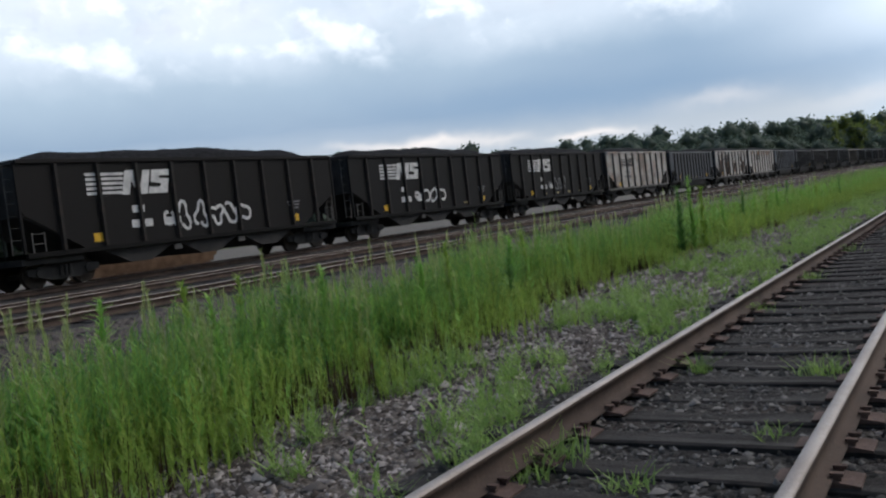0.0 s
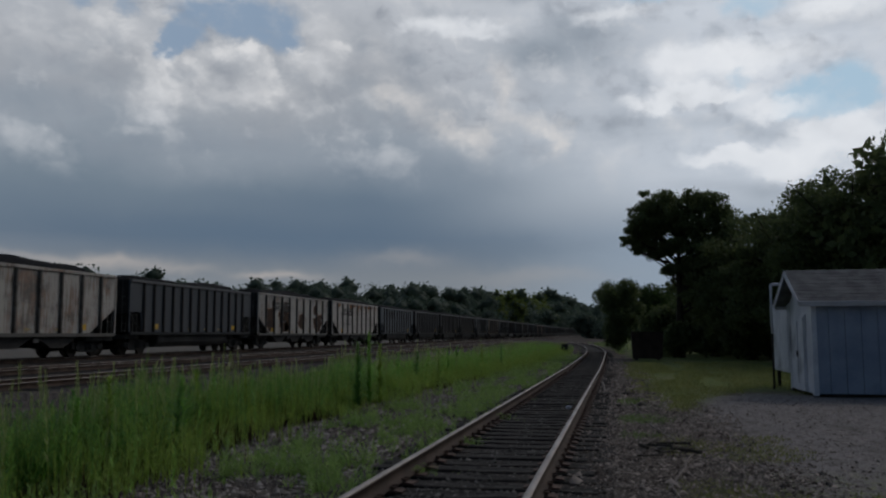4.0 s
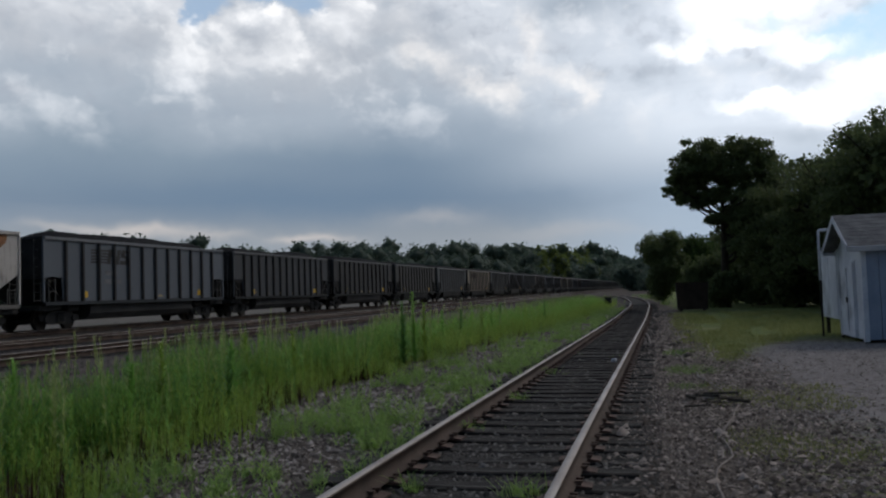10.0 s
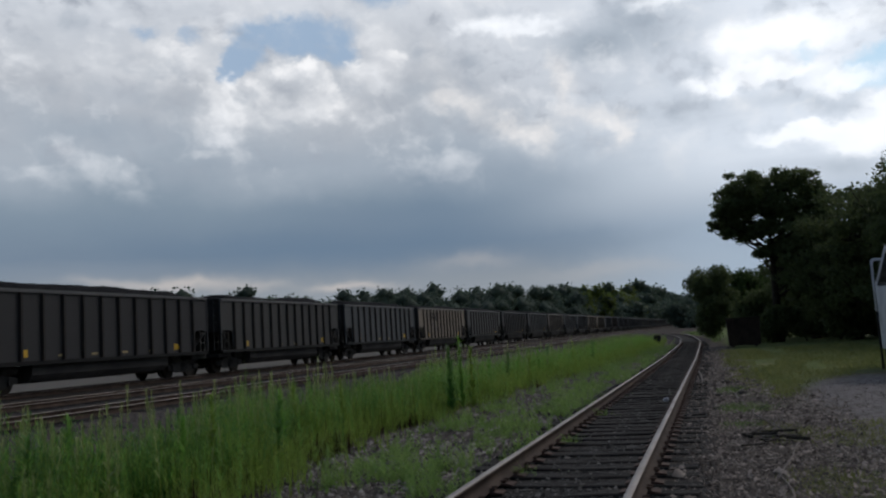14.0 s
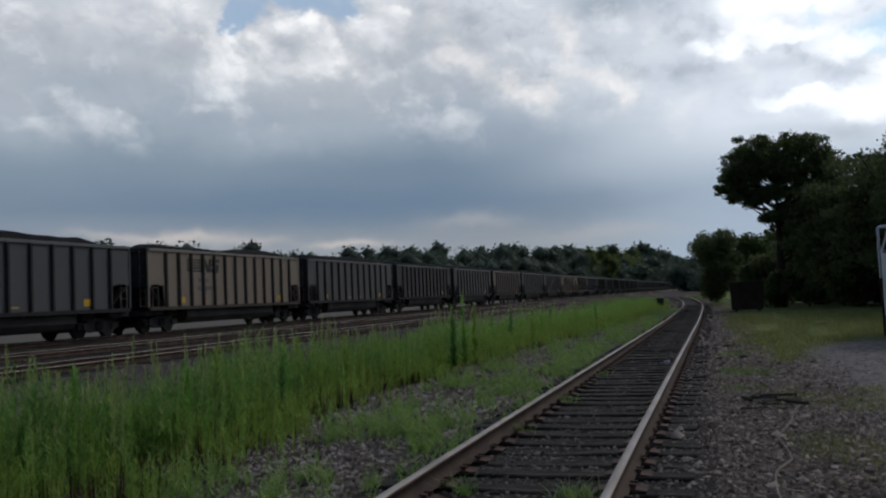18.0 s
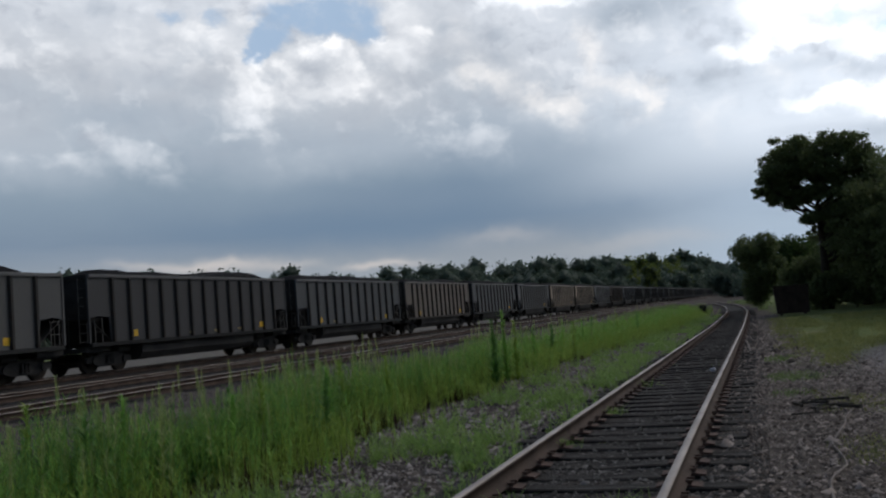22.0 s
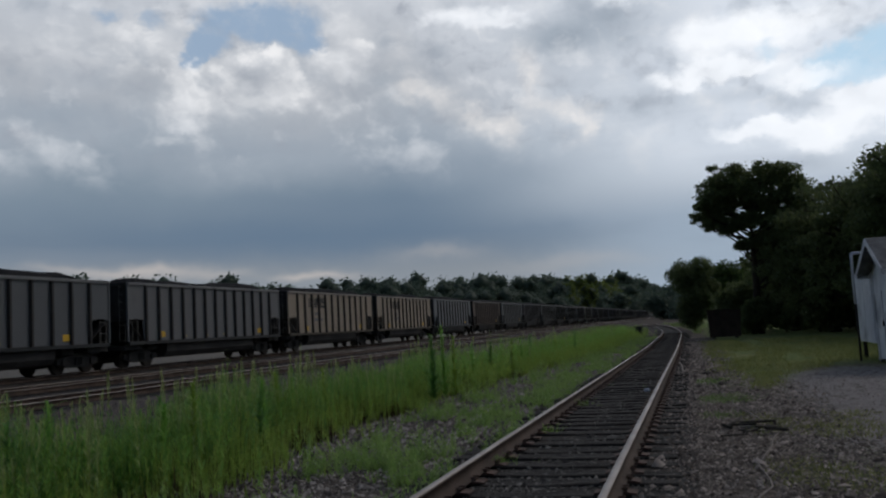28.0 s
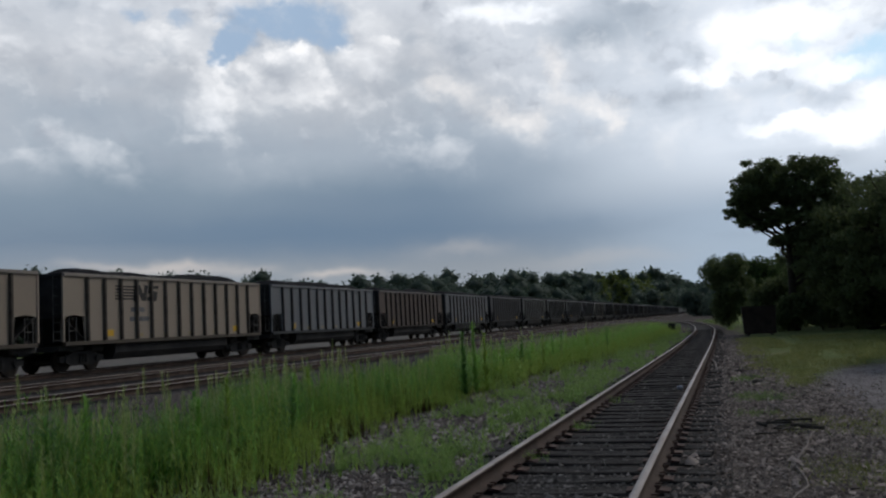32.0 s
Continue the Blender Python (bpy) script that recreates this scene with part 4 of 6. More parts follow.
def emblem(car, hw, y, z, s, material):
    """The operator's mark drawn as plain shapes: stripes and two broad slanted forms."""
    bm = bmesh.new()
    for i in range(5):
        zz = z + (2 - i) * 0.155 * s
        box(bm, hw + 0.001, hw + 0.007, y - 1.45 * s, y + (0.02 - 0.03 * i) * s, zz - 0.045 * s, zz + 0.045 * s)
    part("emblem_stripes", bm, material, car, "painted stripes of an emblem")
    for shape in (((-0.12, -0.40), (0.18, -0.40), (0.30, 0.06), (0.56, -0.40), (0.92, -0.40), (1.12, 0.42), (0.82, 0.42), (0.70, -0.04), (0.44, 0.42), (0.08, 0.42)),
                  ((0.98, -0.40), (1.78, -0.40), (1.90, 0.10), (1.48, 0.12), (1.50, 0.22), (1.93, 0.22), (1.98, 0.42), (1.20, 0.42), (1.10, 0.0), (1.54, -0.06), (1.52, -0.18), (1.02, -0.18))):
        bm = bmesh.new()
        prism(bm, [(y + u * s, z + v * s) for u, v in shape], "x", hw + 0.001, hw + 0.007)
        part("emblem_shape", bm, material, car, "broad painted emblem shape")


# colour, stain amount, kind, emblem strength
CARS = [
    ("h", (0.009, 0.0085, 0.0085), 0.25, 2), ("h", (0.010, 0.009, 0.009), 0.25, 2), ("h", (0.009, 0.0085, 0.009), 0.25, 2), ("h", (0.009, 0.0085, 0.0085), 0.25, 2),
    ("h", (0.46, 0.44, 0.41), 0.62, 1), ("g", (0.17, 0.17, 0.175), 0.35, 0), ("h", (0.43, 0.42, 0.40), 0.56, 1), ("h", (0.50, 0.475, 0.45), 0.51, 1),
    ("g", (0.31, 0.32, 0.335), 0.25, 1), ("g", (0.17, 0.165, 0.165), 0.35, 0), ("g", (0.13, 0.12, 0.115), 0.35, 0), ("g", (0.19, 0.175, 0.16), 0.3, 0),
    ("g", (0.25, 0.245, 0.24), 0.3, 0), ("g", (0.30, 0.255, 0.21), 0.35, 1), ("g", (0.22, 0.205, 0.19), 0.3, 0), ("g", (0.14, 0.13, 0.125), 0.3, 0),
    ("g", (0.19, 0.185, 0.18), 0.25, 0), ("g", (0.21, 0.185, 0.165), 0.35, 0), ("g", (0.23, 0.225, 0.22), 0.35, 0), ("g", (0.30, 0.285, 0.27), 0.3, 0),
    ("g", (0.37, 0.31, 0.25), 0.3, 1), ("g", (0.40, 0.34, 0.275), 0.3, 1), ("g", (0.36, 0.35, 0.34), 0.2, 0), ("g", (0.15, 0.12, 0.105), 0.4, 0),
    ("g", (0.30, 0.29, 0.28), 0.25, 0), ("g", (0.16, 0.15, 0.145), 0.3, 0)]
crng = random.Random(12)
while len(CARS) < 52:
    v = crng.choice((0.10, 0.13, 0.16, 0.2, 0.25))
    CARS.append(("g", (v * 1.04, v, v * crng.uniform(0.85, 0.98)), crng.uniform(0.2, 0.45), 0))


def colour_word(c, stain):
    v = sum(c) / 3
    if v < 0.03:
        return "sooty black"
    if stain > 0.5:
        return "rust-stained whitish"
    if c[0] > c[2] * 1.25:
        return "weathered tan" if v > 0.15 else "dark brown"
    return "light grey" if v > 0.21 else "dark grey"


TRAIN = []


def build_train():
    y = 62.14           # the joint between the last black hopper and the pale one, at the start
    ends = [y]
    for i in range(3, -1, -1):
        ends.insert(0, ends[0] - 15.98)
    pos = ends[0]
    for i, (kind, colour, stain, mark) in enumerate(CARS):
        base, half, sill, top, hw = HOPPER if kind == "h" else GONDOLA[i % 2]
        length = 15.98 if i < 5 else 16.12
        centre = pos + length / 2
        pos += length
        car = copy_thing(base, pose(TRACKS[2], centre, MAIN_Z[2]))
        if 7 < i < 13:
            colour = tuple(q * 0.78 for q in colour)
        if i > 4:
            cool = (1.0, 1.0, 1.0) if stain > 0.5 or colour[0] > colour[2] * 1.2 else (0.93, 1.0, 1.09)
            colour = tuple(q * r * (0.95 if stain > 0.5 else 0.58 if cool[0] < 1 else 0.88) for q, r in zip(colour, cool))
        what = "hopper" if kind == "h" else "gondola"
        tagged(car, f"{colour_word(colour, stain)} steel coal {what} with a heaped load, rolling", "railcar", "cars of the coal train")
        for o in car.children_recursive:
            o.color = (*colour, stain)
            if o.name.startswith("top_chord") and kind == "g":
                o.color = (*[0.10 + 0.55 * q for q in colour], 0.2)
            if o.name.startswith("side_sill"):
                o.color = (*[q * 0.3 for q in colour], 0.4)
        rnd = random.Random(i * 7 + 3)
        n = (6 if i < 28 else 2)
        for k in range(n):
            yy = -half + 1.6 + (2 * half - 3.2) * (k + 0.5) / n + rnd.uniform(-0.1, 0.1)
            big = k in (0, n - 1)
            if big:
                bars(car, "reflector", yy, sill + 0.28, 0.42, 0.28, M_YELLOW, hw, "yellow reflector")
            elif rnd.random() < (0.35 if kind == "h" else 0.7):
                bars(car, "reflector", yy, sill + 0.16, 0.36, 0.09, M_PALE_Y, hw, "small faded reflector")
        if mark == 2:
            emblem(car, hw, -half + 3.75, sill + 2.02, 1.0, M_WHITE)
            bars(car, "reporting_mark", -half + 4.2, sill + 1.12, 0.5, 0.24, M_WHITE, hw, "white stencilled bar")
            bars(car, "number_bar", -half + 4.3, sill + 0.62, 0.85, 0.26, M_WHITE, hw, "white number bar")
            bars(car, "number_bar", -half + 5.6, sill + 0.62, 0.75, 0.26, M_WHITE, hw)
            for k in range(3):
                bars(car, "data_bar", half - 2.6, sill + 0.95 - 0.13 * k, 0.8 - 0.15 * k, 0.06, M_DIM, hw)
            scrawl(car, hw, sill, i)
        elif mark == 1:
            emblem(car, hw, -half + 4.2, sill + 1.98, 0.85, M_MARK)
            bars(car, "reporting_mark", -half + 4.4, sill + 1.25, 0.9, 0.2, M_DIM, hw)
            bars(car, "number_bar", -half + 4.5, sill + 0.85, 1.3, 0.2, M_DIM, hw)
        if i == 7:
            srnd = random.Random(70)
            for q in range(11):
                yy, ln = -half + 1.9 + q * 1.17 + srnd.uniform(-0.1, 0.1), srnd.uniform(0.25, 1.1)
                streak(car, hw, yy, top - 0.02, srnd.uniform(0.22, 0.42), ln, srnd)
        if i == 6:
            for yy, zz, ry, rz in ((-5.2, 1.0, 0.75, 0.8), (-2.5, 1.15, 0.95, 0.85), (1.2, 0.95, 0.6, 0.6), (5.0, 0.9, 0.9, 0.9), (-2.2, 2.0, 0.4, 0.4), (-4.6, 2.0, 0.3, 0.35), (-2.0, 0.45, 0.5, 0.3), (4.2, 1.9, 0.3, 0.4)):
                blotch(car, hw, yy, sill + zz, ry, rz)
        TRAIN.append((car, centre))
    # the far end of the train: plainer cars
    for i in range(46):
        centre = pos + 8.06
        pos += 16.12
        car = copy_thing(PLAIN, pose(TRACKS[2], centre, MAIN_Z[2]))
        v = (0.09, 0.12, 0.15, 0.11)[i % 4]
        tagged(car, "dark grey steel coal gondola far along the train", "railcar", "cars of the coal train")
        for o in car.children_recursive:
            o.color = (v, v, v * 0.95, 0.3)
        TRAIN.append((car, centre))
    for o in (*PLAIN.children_recursive, PLAIN):
        bpy.data.objects.remove(o)
    for b in [HOPPER[0]] + [g[0] for g in GONDOLA]:
        for o in (*b.children_recursive, b):
            bpy.data.objects.remove(o)


def streak(car, hw, y, z, w, ln, rnd):
    """Rust that has run down from the rim."""
    n = 6
    low = [(y + w * (k / n * 2 - 1), z - ln * (0.35 + 0.65 * rnd.random()) * (1 - 0.5 * abs(k / n * 2 - 1))) for k in range(n + 1)]
    part("rust_streak", prism(bmesh.new(), [(y + w, z), (y - w, z)] + low, "x", hw + 0.0005, hw + 0.004), M_RUN, car, "orange rust streak")


M_RUN = two_tone("running_rust", (0.16, 0.065, 0.028), (0.33, 0.17, 0.085), 1.5, 12, 0.9)


def blotch(car, hw, y, z, ry, rz):
    """A burnt, rusted patch with a ragged rim and an orange border."""
    def rim(k):
        out = []
        for q in range(40):
            a = q * math.pi / 20
            c, e = math.cos(a), math.sin(a)
            r = k * (1 + 0.45 * noise.noise((c * 1.6 + y, e * 1.6, z)) + 0.35 * noise.noise((c * 4.5, e * 4.5 + z, y)))
            out.append((y + ry * c * r, max(z + rz * e * r, 1.25)))
        return out
    part("rust_patch", prism(bmesh.new(), rim(1.08), "x", hw + 0.0005, hw + 0.003), M_RUN, car, "orange rust border")
    part("rust_patch", prism(bmesh.new(), rim(1.0), "x", hw + 0.0035, hw + 0.006), M_BURNT, car, "dark burnt rust patch")


M_BURNT = two_tone("burnt_rust", (0.022, 0.015, 0.013), (0.07, 0.036, 0.023), 2.0, 14, 0.9)


def scrawl(car, hw, sill, seed):
    """Loose sprayed loops along the lower side."""
    rnd = random.Random(seed * 5 + 1)
    for k in range(6 if seed < 2 else 4):
        y0, w, h = -1.9 + 0.74 * k + rnd.uniform(-0.1, 0.1), rnd.uniform(0.22, 0.36), rnd.uniform(0.36, 0.55)
        if k == 0:
            w, h = 0.26, 0.2
        a, twist = rnd.uniform(0, 6), rnd.choice((2, 3))
        pts = []
        for j in range(22):
            f = 2 * math.pi * j / 21 * 0.94
            r = 1 + 0.34 * math.sin(twist * f + a)
            pts.append((hw + 0.008, y0 + w * r * math.cos(f + a), sill + 0.72 + h * r * math.sin(f + a) * 0.8))
        tube_bm = tube(bmesh.new(), pts, 0.06, 4)
        for v in tube_bm.verts:
            v.co.x = hw + 0.002 + (v.co.x - hw) * 0.05
            v.co.z = max(v.co.z, sill + 0.03)
        part("sprayed_scrawl", tube_bm, M_WHITE if seed < 3 else M_DIM, car, "pale sprayed scrawl")


build_train()


def travelled(t):
    return 9.76 * t - 0.0025 * t * t
# ---------------- drifting clouds ----------------
def cloud_material():
    k = Net("cloud_layer")
    v = k.n("VectorMath", i0=k.coords("Object"))
    v.operation = 'NORMALIZE'
    sep = k.n("SeparateXYZ", i0=v.outputs[0])
    az = k.math('MULTIPLY', k.math('ARCTAN2', sep.outputs[0], sep.outputs[1]), 180 / math.pi)
    el = k.math('MULTIPLY', k.math('ARCSINE', sep.outputs[2]), 180 / math.pi)
    uv = k.n("CombineXYZ", X=az, Y=k.math('MULTIPLY', el, 1.25), Z=0.0).outputs[0]

    def vec(op, a, b=(0, 0, 0), c=None):
        node = k.n("VectorMath", i0=a, i1=b)
        node.operation = op
        if c is not None:
            k.put(node, "i2", c)
        return node.outputs["Value"] if op == 'DOT_PRODUCT' else node.outputs[0]

    # frayed position: slow swirls and fine curls
    def frayed(scale, amount, detail):
        n = k.n("TexNoise", Vector=uv, Scale=scale, Detail=detail, Roughness=0.58)
        return vec('MULTIPLY', vec('SUBTRACT', n.outputs[1], (0.5, 0.5, 0.5)), (amount, amount * 0.8, 0.0))
    here = k.n("CombineXYZ", X=az, Y=el, Z=0.0).outputs[0]
    rough = vec('ADD', here, vec('ADD', frayed(0.26, 3.6, 4), frayed(0.9, 1.3, 5)))
    calm = vec('ADD', here, frayed(0.16, 3.4, 4))

    def total(rows, at):
        out = 0.0
        for a, e, sa, se, w in rows:
            d = vec('MULTIPLY_ADD', at, (1 / sa, 1 / se, 0), (-a / sa, -e / se, 0))
            hill = k.math('MULTIPLY', k.math('POWER', 0.42, vec('DOT_PRODUCT', d, d)), w)
            out = k.math('ADD', hill, out)
        return out

    def heaps(at, size):
        n = k.n("TexVoronoi", Vector=at, Scale=size, Detail=4.0, Roughness=0.5)
        n.feature = 'SMOOTH_F1'
        k.put(n, "Smoothness", 0.35)
        n.normalize = True
        return n.outputs["Distance"]
    bent = vec('ADD', uv, frayed(0.30, 3.0, 5))
    relief = k.math('SUBTRACT', heaps(vec('ADD', bent, (0.75, 1.0, 0.0)), 0.20), heaps(bent, 0.20))
    curl = k.math('SUBTRACT', heaps(vec('ADD', bent, (0.25, 0.35, 0.0)), 0.55), heaps(bent, 0.55))
    relief = k.math('ADD', relief, k.math('MULTIPLY', k.math('MULTIPLY', curl, 0.6), k.ramp(k.noise(uv, 0.15, 3), 0.42, 0.62)))
    soft = k.noise(uv, 0.11, 7, 0.52)
    streak = k.noise(k.scaled(uv, (0.35, 1.5, 1.0)), 0.16, 5, 0.5)

    def over(f, col, tint, weight=1.0):
        return k.mix(k.math('MULTIPLY', f, weight, True), col, tint)

    # the sheet itself: slate blue low down, paler above and towards the sun
    tone = k.n("ValToRGB", Fac=k.math('ADD', k.math('DIVIDE', el, 30.0), k.math('MULTIPLY', k.math('SUBTRACT', soft, 0.5), k.math('ADD', 0.05, k.math('MULTIPLY', k.ramp(el, 6.0, 16.0), 0.34)))))
    stops = ((0.05, (0.30, 0.325, 0.35)), (0.14, (0.255, 0.282, 0.31)), (0.215, (0.160, 0.212, 0.275)), (0.31, (0.225, 0.28, 0.335)), (0.42, (0.37, 0.412, 0.458)), (0.55, (0.44, 0.46, 0.49)), (0.80, (0.66, 0.68, 0.71)))
    ramp = tone.color_ramp
    ramp.elements[0].position, ramp.elements[1].position = stops[0][0], stops[-1][0]
    for p, c in stops[1:-1]:
        ramp.elements.new(p)
    for one, (p, c) in zip(ramp.elements, stops):
        one.position, one.color = p, (*c, 1)
    col = tone.outputs[0]
    sunward = k.math('MULTIPLY', k.ramp(az, -20.0, 9.0), k.ramp(el, 3.0, 11.0))
    col = over(sunward, col, (0.80, 0.845, 0.905), 0.80)
    col = over(k.math('MULTIPLY', k.ramp(az, -12.0, 3.0), k.ramp(el, 9.0, 5.0)), col, (0.36, 0.44, 0.53), 0.8)
    col = over(k.ramp(streak, 0.50, 0.75), col, (0.24, 0.285, 0.345), 0.28)
    col = over(total(DEEP, calm), col, (0.135, 0.195, 0.27))
    col = over(total(GREY, calm), col, (0.32, 0.37, 0.425), 0.9)
    # heaped tops: light from the sun's side, grey in their folds
    tall = k.ramp(el, 9.5, 14.5)
    col = over(k.math('MULTIPLY', k.ramp(relief, 0.0, -0.22), tall), col, (0.33, 0.355, 0.40), 0.85)
    col = over(k.math('MULTIPLY', k.ramp(relief, 0.0, 0.26), tall), col, (0.86, 0.855, 0.85), 0.72)
    fold = k.math('ADD', 0.86, k.math('ADD', k.math('MULTIPLY', curl, 1.5), k.math('MULTIPLY', relief, 0.9)))
    col = over(k.math('MULTIPLY', k.ramp(total(HEADS, rough), 0.05, 1.15), fold), col, (0.88, 0.87, 0.86), 0.72)
    # soft embossing, lit from above
    def puffs(at):
        return k.noise(at, 0.13, 6, 0.50)
    swirl = vec('ADD', uv, frayed(0.22, 2.6, 4))
    emboss = k.math('SUBTRACT', puffs(swirl), puffs(vec('ADD', swirl, (0.7, 1.4, 0.0))))
    some = k.ramp(el, 8.5, 14.5)
    col = over(k.math('MULTIPLY', k.ramp(emboss, 0.02, 0.20), some), col, (0.86, 0.86, 0.865), 0.70)
    col = over(k.math('MULTIPLY', k.ramp(emboss, -0.02, -0.16), some), col, (0.30, 0.345, 0.40), 0.50)
    # blue openings
    blue = k.mix(k.ramp(az, -18.0, 8.0), (0.31, 0.41, 0.54), (0.50, 0.68, 0.82))
    gap = total(GAPS, rough)
    veil = k.math('MULTIPLY', k.ramp(k.noise(bent, 0.7, 5, 0.6), 0.45, 0.70), 0.22)
    col = over(k.math('SUBTRACT', k.ramp(gap, 0.18, 0.75), veil), col, blue, 0.95)
    col = over(k.math('MULTIPLY', k.ramp(total(RIMS, rough), 0.25, 0.95), fold), col, (0.93, 0.91, 0.89), 0.95)
    col = over(k.math('MULTIPLY', k.ramp(total(WHITE, rough), 0.10, 0.95), k.math('ADD', 0.85, k.math('MULTIPLY', relief, 1.2))), col, (1.04, 1.045, 1.05), 0.88)
    col = over(k.math('MULTIPLY', k.ramp(total(WARM, rough), 0.0, 1.45), fold), col, (0.92, 0.865, 0.81), 0.72)
    col = over(total(BAND, calm), col, (0.47, 0.44, 0.42), 0.8)
    em = k.n("Emission", Color=col, Strength=1.18)
    tr = k.n("BsdfTransparent")
    edge = k.math('MULTIPLY', k.ramp(el, 33.0, 29.0), k.math('MULTIPLY', k.ramp(az, -88.0, -80.0), k.ramp(az, 34.0, 29.0)))
    mx = k.n("MixShader", i0=edge)
    k.t.links.new(tr.outputs[0], mx.inputs[1])
    k.t.links.new(em.outputs[0], mx.inputs[2])
    k.t.links.new(mx.outputs[0], k.out.inputs[0])
    return k.m


# azimuth, height, half widths (degrees) and strength
GAPS = [(-19.8, 23.6, 2.6, 1.5, 0.9), (1.9, 21.9, 2.8, 0.9, 0.7), (8.6, 20.6, 2.8, 1.0, 0.6), (19.1, 21.0, 3.0, 3.0, 0.7), (-25.9, 20.4, 3.5, 1.2, 1), (-23.0, 19.1, 1.5, 0.8, 0.8), (-30.3, 18.2, 0.7, 1.0, 0.9), (-29.4, 19.3, 1.1, 1.0, 0.8), (-35.7, 20.2, 1.1, 0.6, 0.6), (-32.8, 20.5, 1.0, 0.5, 0.5), (12.2, 14.4, 2.7, 1.1, 1), (7.7, 16.2, 1.2, 0.9, 0.55), (14.0, 15.2, 1.8, 1.8, 0.7)]
HEADS = [(-25.8, 18.5, 1.1, 0.6, 1), (-27.5, 18.1, 1.0, 0.6, 0.9), (-28.8, 16.8, 1.1, 1.0, 0.8), (-24.7, 17.1, 1.2, 1.1, 0.8), (-23.9, 15.5, 2.2, 0.8, 0.8), (-27.6, 15.0, 2.6, 1.0, 0.6), (-21.5, 18.2, 1.3, 0.7, 0.8), (-19.4, 18.6, 1.2, 0.9, 0.8), (-20.4, 17.1, 1.5, 0.7, 0.55), (-33.3, 19.2, 2.0, 1.0, 0.75), (-30.8, 17.0, 0.9, 1.6, 0.9), (-35.2, 18.0, 1.8, 1.0, 0.5), (-31.5, 15.4, 1.8, 1.0, 0.6), (-39.1, 18.0, 2.2, 1.0, 0.5), (-30.6, 20.3, 0.8, 0.5, 0.7), (-20.2, 20.1, 1.6, 0.7, 0.7)]
WARM = [(-8.1, 17.4, 0.8, 1.3, 0.68), (-7.9, 15.8, 0.8, 1.2, 0.68), (-10.5, 13.7, 2.0, 0.9, 0.72), (-9.4, 12.6, 1.2, 1.2, 0.68), (-6.2, 14.4, 1.6, 0.7, 0.85), (-4.2, 12.7, 0.8, 1.0, 0.85), (-14.9, 15.5, 1.9, 0.7, 0.85), (-16.2, 16.3, 1.1, 0.7, 0.59), (-12.4, 13.9, 1.4, 0.6, 0.51), (-4.8, 13.5, 1.2, 0.7, 0.59), (-16.4, 18.6, 1.1, 1.6, 0.42), (-0.9, 10.8, 1.1, 0.9, 0.42), (-13.9, 14.7, 0.9, 0.6, 0.59)]
WHITE = [(13.3, 19.6, 2.6, 0.7, 0.9), (-0.2, 20.7, 2.8, 0.6, 0.7), (-3.9, 22.6, 2.6, 0.6, 0.6), (8.0, 17.5, 4.4, 1.2, 1), (3.9, 17.0, 1.8, 1.0, 0.7), (2.0, 15.1, 2.2, 0.7, 0.75), (5.9, 15.3, 3.3, 0.5, 1), (9.9, 14.2, 2.6, 0.6, 1), (12.3, 12.4, 2.2, 0.8, 1), (7.3, 11.6, 1.8, 0.5, 0.9), (9.6, 10.3, 1.5, 1.0, 0.9), (10.9, 11.0, 3.3, 0.8, 0.8), (14.5, 12.1, 1.5, 1.5, 0.8), (5.2, 11.2, 2.2, 0.5, 0.6), (-13.2, 20.2, 2.2, 0.7, 0.7), (-9.0, 20.0, 2.2, 0.6, 0.7)]
GREY = [(-2.5, 18.9, 4.0, 1.7, 0.7), (6.1, 13.8, 2.6, 0.6, 0.35), (9.5, 13.2, 1.8, 0.6, 0.25), (-38.9, 14.4, 3.3, 1.0, 0.75), (-18.5, 16.5, 1.7, 0.7, 0.35), (-6.0, 18.7, 2.2, 1.2, 0.6), (8.8, 9.1, 1.8, 0.6, 0.5), (-36.9, 16.6, 2.6, 0.7, 0.3), (-16.3, 13.3, 3.3, 0.8, 0.45), (-21.7, 12.4, 5.1, 1.0, 0.45), (0.1, 14.1, 2.6, 1.3, 0.4), (-11.1, 10.1, 4.4, 1.1, 0.3)]
DEEP = [(-26.8, 6.5, 7.0, 1.3, 0.5), (-19.0, 6.3, 7.3, 1.4, 0.5), (-33.1, 7.1, 5.9, 0.8, 0.3), (-14.5, 8.4, 5.0, 2.2, 0.35), (-17.0, 11.2, 5.0, 1.4, 0.3), (-9.0, 10.2, 3.5, 1.2, 0.2), (-7.2, 5.5, 5.1, 1.1, 0.4), (-18.9, 8.8, 6.2, 1.1, 0.3), (-27.1, 9.0, 5.9, 1.1, 0.25), (-39.3, 8.3, 5.9, 1.1, 0.2)]
BAND = [(-22.1, 4.0, 1.8, 0.3, 1), (-24.3, 4.0, 1.1, 0.3, 0.8), (-32.8, 4.7, 2.6, 0.4, 0.8), (-35.5, 4.6, 2.6, 0.4, 0.7), (-29.4, 4.3, 2.2, 0.3, 0.6), (-38.7, 4.6, 2.2, 0.3, 0.4), (-14.9, 5.0, 2.6, 0.4, 0.45), (-5.4, 3.8, 4.0, 0.4, 0.35)]
